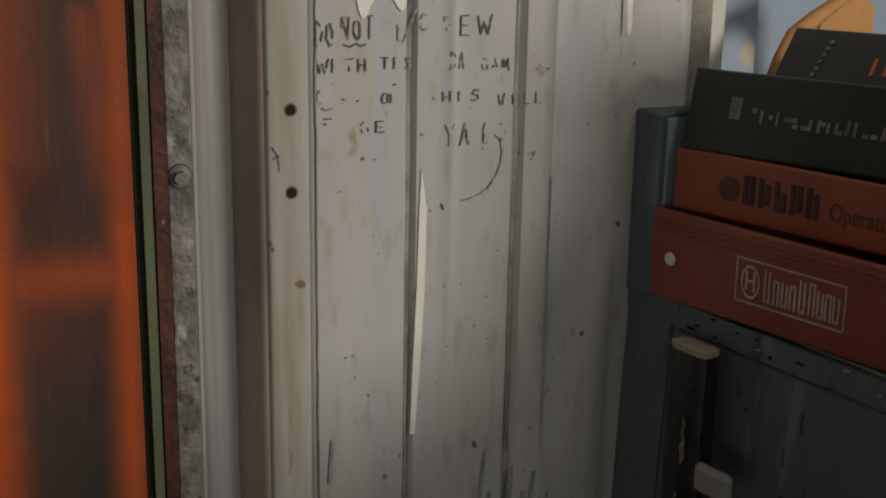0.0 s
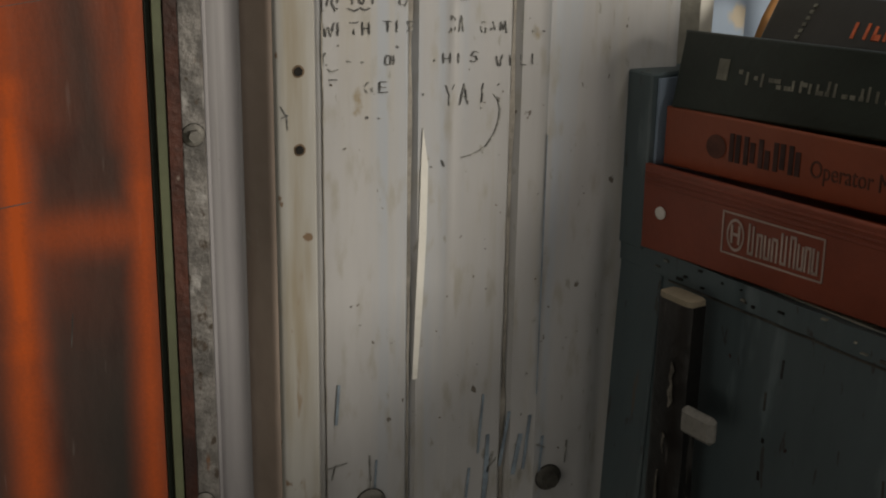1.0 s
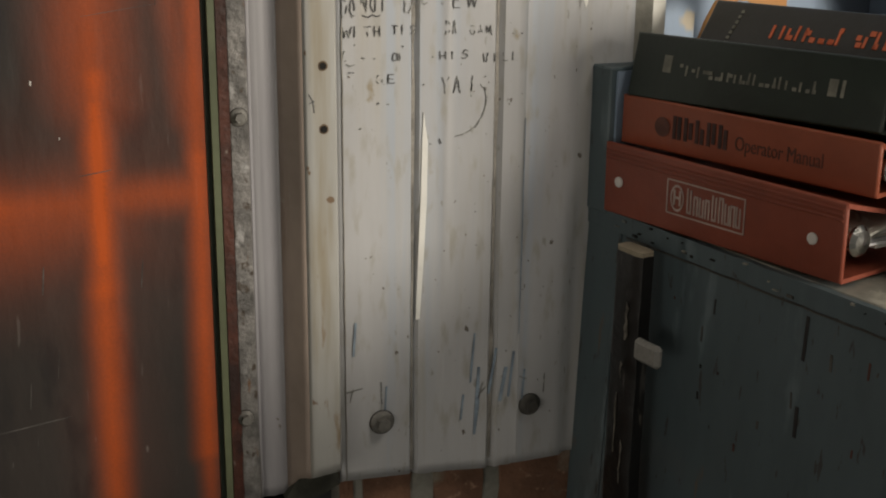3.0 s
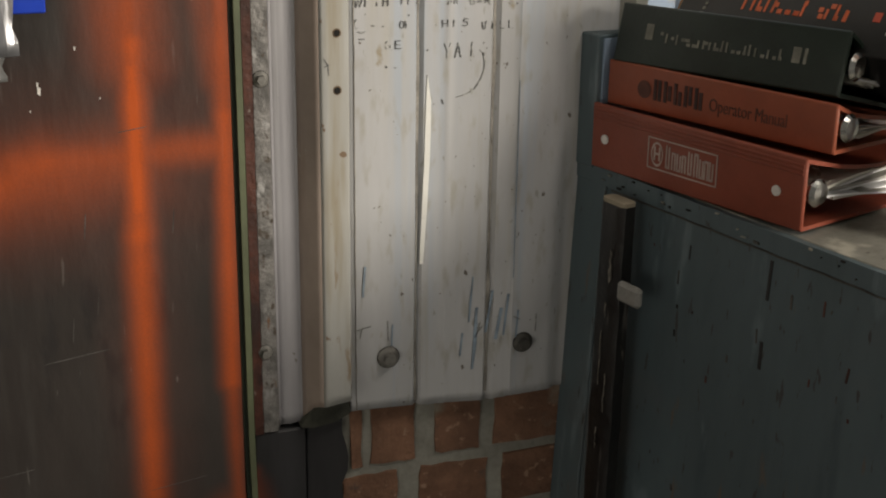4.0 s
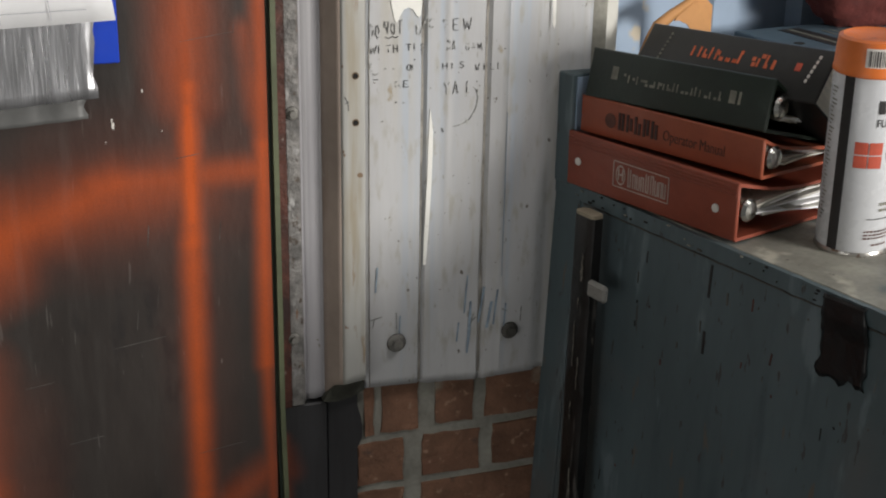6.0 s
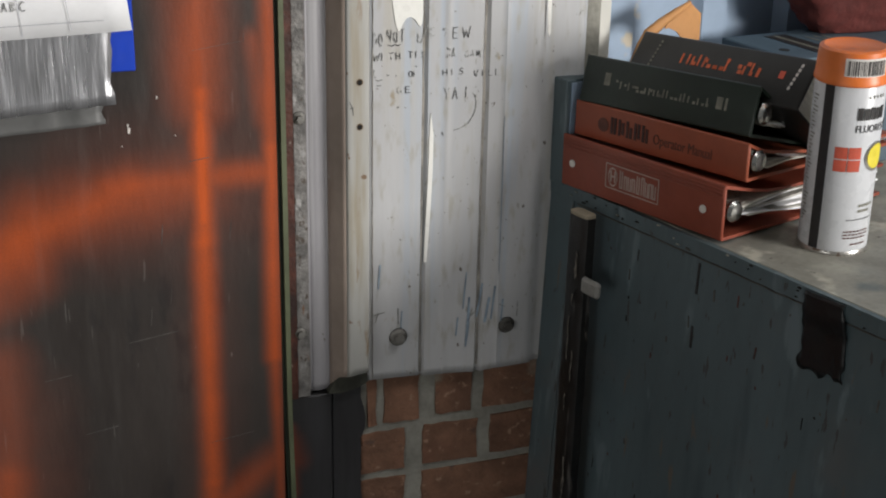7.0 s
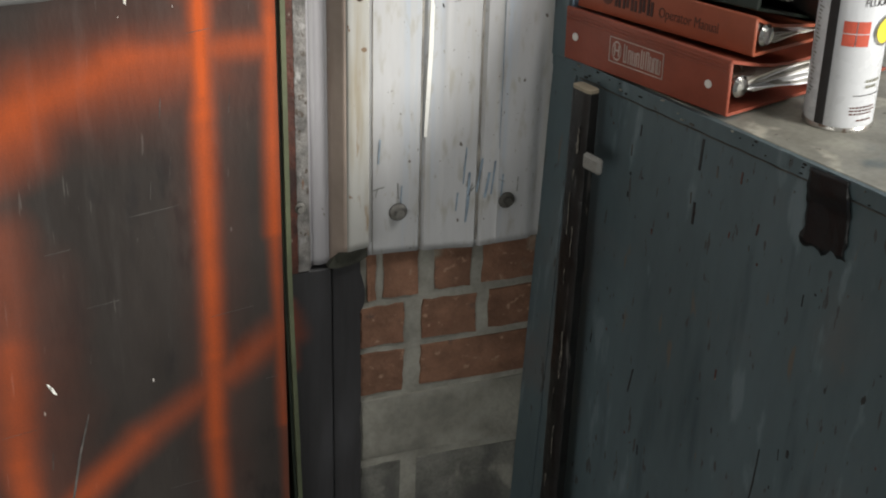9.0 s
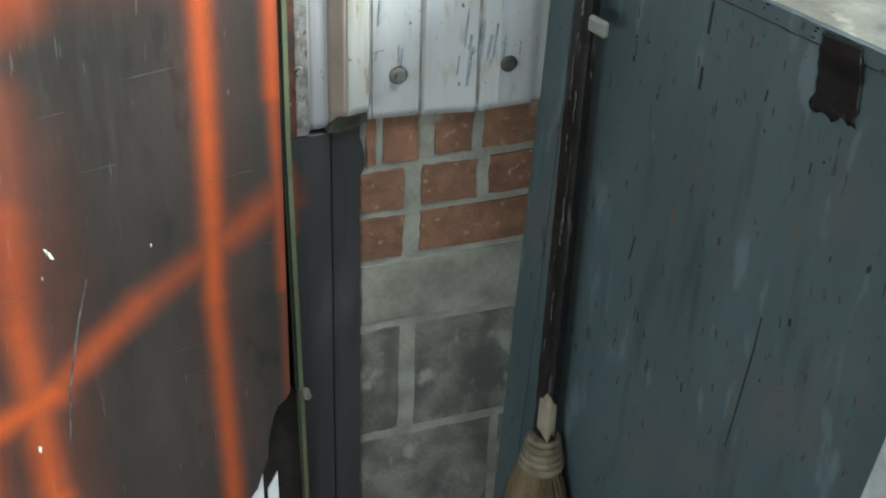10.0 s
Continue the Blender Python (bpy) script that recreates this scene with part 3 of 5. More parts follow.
# lumpy putty that fills the open end of the rib
bm = prism([(0.349, 0.781), (0.353, 0.789), (0.362, 0.802), (0.372, 0.806), (0.391, 0.811), (0.394, 0.789), (0.386, 0.784), (0.374, 0.781), (0.360, 0.779)], 1.2830, 1.300)
bmesh.ops.subdivide_edges(bm, edges=bm.edges[:], cuts=2, use_grid_fill=True)
for v in bm.verts:
    v.co += Vector((0, 1, 0.4)) * noise.noise(v.co * 120) * 0.0012
solid("putty_filler", bm, "putty", "dark grey-green putty filling the rib end", "putty", smooth=True)

# dark timber jambs under the cladding
jamb = solid("door_jamb", box(0.3085, 0.3545, 1.288, 1.33, 0, 0.778, 0.0015), "jamb", "black painted timber door jamb", "door jamb", kind="structure")
bm = bmesh.new()
edge = [(0.3890 + 0.0018 * noise.noise(Vector((i * 1.7, 2, 4))) + (0.009 if 0.715 < 0.778 * i / 60 < 0.757 else 0) * (0.6 + 0.6 * noise.noise(Vector((i * 2.3, 8, 1)))), 0.778 * i / 60) for i in range(61)]
prism([(0.3565, 0.0)] + edge + [(0.3565, 0.778)], 1.2935, 1.31, bm)
solid("jamb_board", bm, "black_wood", "black painted board lapping over the brickwork", "board", kind="structure")


# ---- writing and marks on the panel ----
GLYPH = {
    "D": [[(0, 0), (0, 1), (0.5, 0.85), (0.75, 0.5), (0.5, 0.1), (0, 0)]], "O": [[(0.35, 0), (0, 0.35), (0.1, 0.75), (0.45, 0.85), (0.7, 0.5), (0.6, 0.1), (0.35, 0)]],
    "N": [[(0, 0), (0.05, 1), (0.6, 0.05), (0.7, 1)]], "T": [[(0, 1), (0.8, 1.02)], [(0.4, 1), (0.42, 0)]], "S": [[(0.7, 0.9), (0.3, 1), (0.05, 0.75), (0.5, 0.5), (0.6, 0.2), (0.3, 0), (0, 0.1)]],
    "C": [[(0.65, 0.9), (0.3, 1), (0, 0.6), (0.05, 0.2), (0.35, 0), (0.65, 0.15)]], "R": [[(0, 0), (0, 1)], [(0, 1), (0.5, 0.85), (0.45, 0.55), (0, 0.5), (0.6, 0)]],
    "E": [[(0.6, 1), (0, 1), (0, 0), (0.6, 0.02)], [(0, 0.52), (0.45, 0.52)]], "W": [[(0, 1), (0.2, 0), (0.45, 0.7), (0.7, 0), (1, 1.05)]],
    "I": [[(0.15, 1), (0.15, 0)]], "H": [[(0, 1), (0, 0)], [(0.6, 1), (0.6, 0)], [(0, 0.5), (0.6, 0.52)]], "L": [[(0, 1), (0, 0), (0.55, 0)]],
    "G": [[(0.65, 0.85), (0.3, 1), (0, 0.5), (0.3, 0), (0.65, 0.1), (0.65, 0.45), (0.35, 0.45)]], "Y": [[(0, 1), (0.35, 0.5), (0.7, 1)], [(0.35, 0.5), (0.3, 0)]],
    "B": [[(0, 0), (0, 1), (0.5, 0.8), (0.05, 0.5), (0.6, 0.25), (0, 0)]], "M": [[(0, 0), (0.1, 0.9), (0.35, 0.3), (0.6, 0.95), (0.75, 0.05)]], "V": [[(0, 1), (0.1, 0.1), (0.35, 0.05), (0.55, 1)]],
    "A": [[(0, 0), (0.35, 1), (0.65, 0)], [(0.12, 0.4), (0.55, 0.4)]], "!": [[(0.35, 1.25), (0.2, 0.25)], [(0.15, 0.02), (0.18, -0.04)]],
}
SHEET_Y = 1.2850


def scrawl(word, x, z, w, h, faint="", width=0.00066, onto=None, y=SHEET_Y):
    """Hand-lettered capitals; letters named in faint are half worn away, and strokes break off here and there."""
    step = w / len(word)
    for i, ch in enumerate(word):
        if ch == " ":
            continue
        bm = bmesh.new()
        worn = ch in faint
        for line in GLYPH[ch]:
            fine_line = []
            for (a0, b0), (a1, b1) in zip(line, line[1:]):
                fine_line += [(a0 + (a1 - a0) * k / 4, b0 + (b1 - b0) * k / 4) for k in range(4)]
            fine_line.append(line[-1])
            run = []
            for a, b in fine_line:
                q = (x + step * (i + 0.85 * a) + 0.0005 * noise.noise(Vector((a * 5 + i, b * 3, x * 90))), z + h * b + 0.0007 * noise.noise(Vector((a * 3, b * 5 + i, z * 90))))
                if noise.noise(Vector((q[0] * 420, q[1] * 420, 3))) < (-0.16 if worn else -0.50) and onto is None:
                    if len(run) > 1:
                        ribbon(run, width * (0.7 if worn else 1.0), y, 0.0006, bm)
                    run = []
                else:
                    run.append(q)
            if len(run) > 1:
                ribbon(run, width * (0.7 if worn else 1.0), y, 0.0006, bm)
        if len(bm.verts):
            part("letter", bm, "ink_faint" if worn else "ink", onto or white)
        else:
            bm.free()


scrawl("DO", 0.4002, 1.1627, 0.0125, 0.0150)
scrawl("NOT", 0.4153, 1.1660, 0.0205, 0.0130)
scrawl("E", 0.4479, 1.1650, 0.0066, 0.0120, "E")
scrawl("C", 0.4617, 1.1705, 0.0070, 0.0096, "C")
scrawl("REW", 0.4760, 1.1668, 0.0310, 0.0112, "R")
scrawl("WITH", 0.4009, 1.1480, 0.0320, 0.0075)
scrawl("TIS", 0.4378, 1.1488, 0.0220, 0.0066)
scrawl("DA", 0.4807, 1.1475, 0.0100, 0.0100, "DA")
scrawl("GAM", 0.4996, 1.1455, 0.0195, 0.0080, "GA")
scrawl("C", 0.4009, 1.1310, 0.0042, 0.0072, "C")
scrawl("CH", 0.4391, 1.1295, 0.0070, 0.0055)
scrawl("THIS", 0.4672, 1.1288, 0.0350, 0.0060, "T")
scrawl("VILL", 0.5108, 1.1255, 0.0320, 0.0066)
scrawl("GE", 0.4254, 1.1128, 0.0200, 0.0066, "G")
scrawl("YA", 0.4775, 1.1025, 0.0190, 0.0130, "Y")
scrawl("!", 0.5005, 1.1000, 0.0060, 0.0125)
for line, mt, w in (
    ([(0.4160, 1.1640), (0.4200, 1.1622), (0.4235, 1.1640), (0.4265, 1.1626), (0.4295, 1.1636)], "ink", 0.0009),
    ([(0.4515, 1.1640), (0.4555, 1.1740), (0.4595, 1.1835)], "ink_faint", 0.0009),
    ([(0.5262, 1.1462), (0.5274, 1.1462)], "ink_faint", 0.0010), ([(0.5340, 1.1460), (0.5352, 1.1460)], "ink_faint", 0.0010), ([(0.5410, 1.1458), (0.5424, 1.1458)], "ink", 0.0010),
    ([(0.4155, 1.1330), (0.4175, 1.1322)], "ink_faint", 0.0010), ([(0.4245, 1.1318), (0.4255, 1.1316)], "ink_faint", 0.0010), ([(0.4462, 1.1405), (0.4470, 1.1395)], "ink", 0.0010),
    ([(0.4035, 1.1285), (0.4060, 1.1270), (0.4100, 1.1280)], "ink_faint", 0.0009), ([(0.4045, 1.1222), (0.4090, 1.1220)], "ink", 0.0008),
    ([(0.4270, 1.0985), (0.4280, 1.0975)], "ink", 0.0016), ([(0.4345, 1.0972), (0.4365, 1.0970)], "ink_faint", 0.0007), ([(0.4630, 1.1105), (0.4640, 1.1100)], "ink", 0.0011),
    ([(0.5090, 1.1080), (0.5125, 1.1050), (0.5140, 1.0990), (0.5135, 1.0910), (0.5100, 1.0820), (0.5045, 1.0745), (0.4965, 1.0705), (0.4885, 1.0690)], "ink_faint", 0.0009),
    ([(0.4760, 1.0680), (0.4775, 1.0640)], "ink", 0.0009), ([(0.4685, 1.0645), (0.4695, 1.0640)], "ink_faint", 0.0009),
):
    part("marker_stroke", ribbon(line, w, SHEET_Y, 0.0006), mt, white)

# bright highlights on the panel, put in as white slivers
for pts in ([(0.4632, 1.0895), (0.4668, 1.066), (0.4663, 1.02), (0.4640, 0.97), (0.4610, 0.9225), (0.4578, 0.9225), (0.4590, 0.96), (0.4612, 1.02), (0.4622, 1.066)],
            [(0.4200, 1.215), (0.4225, 1.195), (0.4250, 1.182), (0.4272, 1.1775), (0.4295, 1.1785), (0.4315, 1.184), (0.4350, 1.1895), (0.4400, 1.1915), (0.4445, 1.189), (0.4480, 1.1835), (0.4505, 1.181), (0.4525, 1.184), (0.4535, 1.194), (0.4530, 1.215)],
            [(0.5905, 1.215), (0.5925, 1.168), (0.5945, 1.1635), (0.5958, 1.168), (0.5950, 1.215)]):
    part("white_paint_run", prism(pts, SHEET_Y + 0.0002, SHEET_Y - 0.0005), "white_gloss", white, "bright highlight put in as a white sliver")

# shade in the grooves and along the lap, painted as uneven dark lines
for gx, gy, w in ((0.4553, 1.2877, 0.0020), (0.5230, 1.2880, 0.0026), (0.4000, 1.2853, 0.0008)):
    pts = [(gx + 0.0004 * noise.noise(Vector((k * 0.5, 1, gx))), 0.79 + k * 0.01) for k in range(80)]
    part("grime", ribbon(pts, [w * (1 + 0.9 * noise.noise(Vector((k * 0.35, gx * 30, 1)))) for k in range(80)], gy, 0.0009), "grime", white)

# scratches, specks and blue scuffs
rnd = random.Random(7)
for i in range(60):
    x, z = rnd.uniform(0.402, 0.583), rnd.uniform(0.795, 1.2)
    if 0.452 < x < 0.470 or 0.517 < x < 0.531 or 0.544 < x < 0.550:
        continue
    s = rnd.uniform(0.0003, 0.0009)
    part("speck", ribbon([(x, z), (x + rnd.uniform(-1, 1) * s * 2, z + rnd.uniform(-1, 1) * s * 2)], s, SHEET_Y, 0.0006), rnd.choice(("ink_faint", "soot", "grime", "ink_faint")), white)
for pts, w in (([(0.508, 0.905), (0.506, 0.880), (0.505, 0.862)], 0.0012), ([(0.512, 0.875), (0.511, 0.840), (0.509, 0.815)], 0.0022), ([(0.527, 0.890), (0.521, 0.850)], 0.0013), ([(0.5425, 0.885), (0.5385, 0.845)], 0.0012),
               ([(0.536, 0.872), (0.531, 0.842)], 0.0018), ([(0.5525, 0.868), (0.5505, 0.835)], 0.001), ([(0.499, 0.852), (0.497, 0.83)], 0.001), ([(0.4085, 0.925), (0.4065, 0.897)], 0.0011),
               ([(0.5466, 1.08), (0.5464, 0.98), (0.5462, 0.90)], 0.0007), ([(0.4335, 0.868), (0.4325, 0.848)], 0.0008)):
    part("blue_scuff", ribbon(pts, w * (1.0 if w < 0.0008 else 1.7), SHEET_Y - 0.0008 if 0.5455 < pts[0][0] < 0.5475 else SHEET_Y, 0.0006), "blue_ink", white)
for pts, w in (([(0.516, 0.862), (0.512, 0.847)], 0.0015), ([(0.519, 0.857), (0.514, 0.852)], 0.0014), ([(0.548, 0.862), (0.5545, 0.859)], 0.001), ([(0.4290, 0.872), (0.4300, 0.845)], 0.0008), ([(0.5705, 0.862), (0.5700, 0.845)], 0.0009), ([(0.3985, 0.866), (0.4140, 0.869)], 0.0007), ([(0.4035, 0.858), (0.4060, 0.869)], 0.0007)):
    part("scratch", ribbon(pts, w, SHEET_Y, 0.0006), "ink_faint", white)
for pts in ([(0.3700, 1.112), (0.3735, 1.106), (0.3740, 1.098)], [(0.3705, 1.105), (0.3745, 1.107)]):
    part("scratch", ribbon(pts, 0.0008, 1.2658, 0.0005), "ink", cream)


# ---- door ----
door = thing("door_1", "dark board door sprayed with fluorescent orange paint, its lower corner broken", "door", kind="structure")
part("door_panel", prism([(-0.75, 0.02), (0.235, 0.02), (0.235, 0.285), (0.2415, 0.298), (0.2505, 0.312), (0.2610, 0.345), (0.2655, 0.357), (0.2670, 0.385), (0.2740, 0.418), (0.2800, 0.433), (0.2900, 0.442), (0.2955, 0.452), (0.2955, 2.05), (-0.75, 2.05)], 1.270, 1.305), "door", door, "dark board sprayed with soft orange strokes")
lean = lambda z: max(0, 0.78 - z) * 0.020


def seal_row(i):
    z = 0.452 + i * 0.04
    n = 0.0005 * noise.noise(Vector((i, 0, 4)))
    return ((0.2965 + lean(z), 1.272, z), (0.2995 + lean(z) + n, 1.272, z), (0.2995 + lean(z) + n, 1.290, z), (0.2965 + lean(z), 1.290, z))


def bead_row(i):
    z = 0.23 + i * 0.04
    return ((0.3000 + lean(z), 1.268, z), (0.3050 + lean(z), 1.268, z), (0.3050 + lean(z), 1.292, z), (0.3000 + lean(z), 1.292, z))


part("seal", edge_bar(40, seal_row), "green_dark", door, "dark green rubber seal")
part("edge_bead", edge_bar(46, bead_row), "olive", door, "olive painted edge bead")
part("latch_pin", cyl(0.005, 0.0045, 0, 0.012, 12, m=pose(0.3130, 1.266, 0.452, 90, 0, 0)), "steel", door)
# dark plate for the shade in the broken corner, with pale pieces before it
part("splintered_core", prism([(0.232, 0.03), (0.236, 0.27), (0.2560, 0.318), (0.2660, 0.372), (0.2800, 0.440), (0.2975, 0.452), (0.3080, 0.44), (0.309, 0.03)], 1.286, 1.303), "hole_shade", door)
# two white pieces and a small grey one in front of the plate
for pts, mt in (([(0.2400, 0.05), (0.2405, 0.288), (0.2600, 0.334), (0.2620, 0.05)], "paper_white"), ([(0.2640, 0.05), (0.2660, 0.296), (0.2790, 0.322), (0.2800, 0.05)], "paper_white"),
                ([(0.2652, 0.372), (0.2668, 0.398), (0.2700, 0.388), (0.2680, 0.366)], "tape_grey")):
    part("torn_liner", prism(pts, 1.2815, 1.2845), mt, door, "pale shard in the broken corner")
for i, (x, z, s) in enumerate(((0.046, 0.688, 0.007), (0.043, 0.693, 0.005))):
    part("paint_chip", prism([(x - s * 0.5, z + s * 0.8), (x + s * 0.1, z + s * 0.5), (x + s * 0.6, z - s * 0.8), (x + s * 0.1, z - s * 0.6)], 1.270, 1.2692), "white_gloss", door)
for x, z, s in ((0.1505, 0.682, 0.0022), (0.152, 1.098, 0.0035), (0.1512, 1.103, 0.002), (0.180, 1.129, 0.0018), (0.0065, 0.437, 0.005), (0.196, 1.090, 0.001), (0.1445, 1.083, 0.001)):
    part("paint_chip", prism([(x - s * 0.3, z + s), (x + s * 0.4, z + s * 0.7), (x + s * 0.2, z - s), (x - s * 0.4, z - s * 0.5)], 1.270, 1.2694), "print_white", door)
for pts, w in (([(0.080, 0.652), (0.066, 0.60), (0.049, 0.52), (0.040, 0.44)], 0.0022), ([(0.202, 0.452), (0.205, 0.42), (0.203, 0.39)], 0.0012), ([(0.243, 0.49), (0.2435, 0.455)], 0.0012)):
    part("scratch", ribbon(pts, w, 1.270, 0.0003), "scuff", door, "dull pale scratch")
rnd = random.Random(3)
for i in range(26):
    x, z, h = rnd.uniform(0.0, 0.28), rnd.uniform(0.42, 1.2), rnd.uniform(0.004, 0.022)
    k = rnd.choice((0.1, 0.1, 2.5))
    pts = [(x + k * h * (t / 5 - 0.5) + 0.0012 * noise.noise(Vector((t, i * 3, 1))), z + h * (t / 5) * (1 if k < 1 else 0.35)) for t in range(6)]
    part("scratch", ribbon(pts, rnd.uniform(0.0003, 0.0008), 1.270, 0.0002), "scuff", door)

# papers taped to the door
board = solid("blue_folder", box(-0.09, 0.1615, 1.2655, 1.2695, 1.157, 1.46, 0.001), "plastic_blue", "bright blue plastic folder hung on the dark door", "folder")
bm = bmesh.new()
g = [[bm.verts.new((-0.085 + 0.245 * i / 12 - 0.028 * (j / 8), 1.2635 - 0.004 * math.sin(math.pi * i / 12) * (1 - j / 8) - 0.0015, 1.190 + 0.0065 * i / 12 + 0.25 * j / 8)) for j in range(9)] for i in range(13)]
for i in range(12):
    for j in range(8):
        bm.faces.new((g[i][j], g[i + 1][j], g[i + 1][j + 1], g[i][j + 1]))
sheet = solid("paper_sheet", bm, "paper_white", "white printed paper sheet over the blue folder", "paper", smooth=True)
sheet.modifiers.new("gauge", "SOLIDIFY").thickness = 0.0005
for x0, z0, x1, z1 in ((-0.08, 1.203, 0.135, 1.208), (0.062, 1.197, 0.058, 1.24), (0.105, 1.2, 0.1, 1.24)):
    part("ruled_line", ribbon([(x0, z0), (x1, z1)], 0.0004, 1.2570, 0.0002), "pencil", sheet)
scrawl("ABC", 0.046, 1.2195, 0.024, 0.0085, "", 0.0006, sheet, 1.2572)


def torn_strip(name, x0, x1, za0, za1, zb, y, material, label):
    """A strip of tape with a ragged right end; za: lower edge at both ends, zb: height."""
    bm = bmesh.new()
    n, k = 24, 8
    g = []
    for i in range(n + 1):
        row = []
        for j in range(k + 1):
            t, s = i / n, j / k
            x = x0 + (x1 - x0) * t
            if i == n:
                x += 0.0045 * noise.noise(Vector((j * 1.3, y * 70, 2))) + 0.008 * (abs(s - 0.45) - 0.3) * -1 * (-1)
            z = za0 + (za1 - za0) * t + zb * s
            row.append(bm.verts.new((x, y + 0.0022 * noise.noise(Vector((x * 60, 1, z * 25))) - 0.004 * (1 - s) ** 2 * t, z)))
        g.append(row)
    for i in range(n):
        for j in range(k):
            bm.faces.new((g[i][j], g[i + 1][j], g[i + 1][j + 1], g[i][j + 1]))
    ob = solid(name, bm, material, label, "tape", smooth=True)
    ob.modifiers.new("gauge", "SOLIDIFY").thickness = 0.0005
    return ob


torn_strip("duct_tape", -0.09, 0.140, 1.112, 1.128, 0.080, 1.2625, "tape_silver", "torn strip of shiny silver duct tape on the door")
torn_strip("duct_tape", -0.09, 0.130, 1.094, 1.108, 0.030, 1.2675, "tape_grey", "dull grey strip of old tape on the door")

# ---- cabinet ----
RACK = 0.030


def rack(bm):
    """The cabinet leans a little: its foot stands off to the side."""
    for v in bm.verts:
        v.co.x -= RACK * (TOP - v.co.z)
        v.co.y += 0.018 * (TOP - v.co.z)
    return bm


cab = thing("steel_cabinet", "teal painted steel cabinet, scuffed and dripped on, worn top", "cabinet", CORNER)
part("side_panel", rack(box(0.002, 0.010, -0.70, -0.04, 0.0, 0.988)), "teal", cab)
part("stile", rack(box(-0.0008, 0.012, -0.040, 0.0, 0.0, 0.990, 0.0012)), "teal", cab)
part("stile", rack(box(-0.0008, 0.012, -0.735, -0.70, 0.0, 0.990, 0.0012)), "teal", cab)
part("front_panel", rack(box(0.012, 0.52, -0.735, -0.72, 0.0, 0.990)), "teal", cab)
part("back_panel", rack(box(0.012, 0.52, -0.015, -0.003, 0.0, 0.985)), "teal", cab)
part("far_panel", rack(box(0.52, 0.53, -0.735, -0.003, 0.0, 0.990)), "teal", cab)
def lip(i):
    y, w, d = -0.735 * i / 120, 0.0012 * noise.noise(Vector((i * 0.4, 1, 3))), 0.0010 * noise.noise(Vector((i * 0.3, 7, 3)))
    return ((-0.0018 + w, y, 0.989 + d), (0.014, y, 0.989 + d), (0.014, y, TOP - 0.0012), (-0.0018 + w, y, TOP - 0.0004 + d * 0.4))


bm = edge_bar(120, lip)
part("top_lip", bm, "teal", cab, "dented teal lip")
part("worktop", box(0.0045, 0.535, -0.737, 0.0, TOP - 0.004, TOP, 0.001), "worn_top", cab, "worn and stained grey top")
# weld bead under the lip
bm = bmesh.new()
pts = [(0.0012, -0.045 - 0.655 * i / 50, 0.986 + 0.0013 * noise.noise(Vector((i * 0.7, 2, 2)))) for i in range(51)]
tube(pts, 0.0009, 6, bm)
part("weld_bead", bm, "steel_dark", cab)
part("backsplash", box(-0.0035, 0.50, -0.022, 0.001, TOP - 0.004, 1.118, 0.0012), "teal", cab, "upright teal plate at the back")
# thin pale sheet paints the light on the plate's room side
part("backsplash_face", box(0.002, 0.50, -0.0245, -0.0222, TOP, 1.115), "blue_pale", cab, "lit face of the plate, put in as pale blue")


def side_mark(name, pts, width, material, depth=0.0006, label=""):
    """A mark on the cabinet's side: points of y, z."""
    bm = ribbon(pts, width, 0.0, depth)
    bmesh.ops.transform(bm, matrix=Matrix(((0, 1, 0, 0), (1, 0, 0, 0), (0, 0, 1, 0), (0, 0, 0, 1))), verts=bm.verts)
    for v in bm.verts:
        v.co.x += 0.002 - RACK * (TOP - v.co.z)
    return part(name, bm, material, cab, label)


for pts, w in (([(-0.2350, 0.981), (-0.2345, 0.9485)], 0.0028), ([(-0.2345, 0.914), (-0.2350, 0.891)], 0.0030), ([(-0.1785, 0.695), (-0.1740, 0.664)], 0.0016), ([(-0.366, 0.70), (-0.365, 0.66), (-0.359, 0.585), (-0.354, 0.53)], 0.0017), ([(-0.40, 0.718), (-0.40, 0.710)], 0.003)):
    side_mark("drip", pts, w, "print_black")
rnd = random.Random(11)
for i in range(46):
    y, z = -rnd.uniform(0.1, 0.52), rnd.choice((rnd.uniform(0.55, 0.97), rnd.uniform(0.86, 0.975)))
    h = rnd.choice((0.002, 0.003, 0.006, 0.012))
    side_mark("drip", [(y, z), (y + rnd.uniform(-0.0015, 0.0015), z - h)], rnd.uniform(0.0008, 0.0022), rnd.choice(("steel_dark", "rust_red", "print_black", "hole")), 0.0004)
# chips and dark scabs along the lip
for i in range(46):
    y, z = -rnd.uniform(0.03, 0.66), rnd.uniform(0.9905, 1.0035)
    w, h = rnd.uniform(0.001, 0.006), rnd.uniform(0.0006, 0.0018)
    bm = box(-0.0034, -0.0008, y - w / 2, y + w / 2, z - h / 2, z + h / 2, 0.0002)
    for v in bm.verts:
        v.co += Vector((0, 1, 0.6)) * noise.noise(v.co * 900) * 0.0006
    part("lip_chip", bm, rnd.choice(("steel_dark", "hole", "hole", "worn_top")), cab)
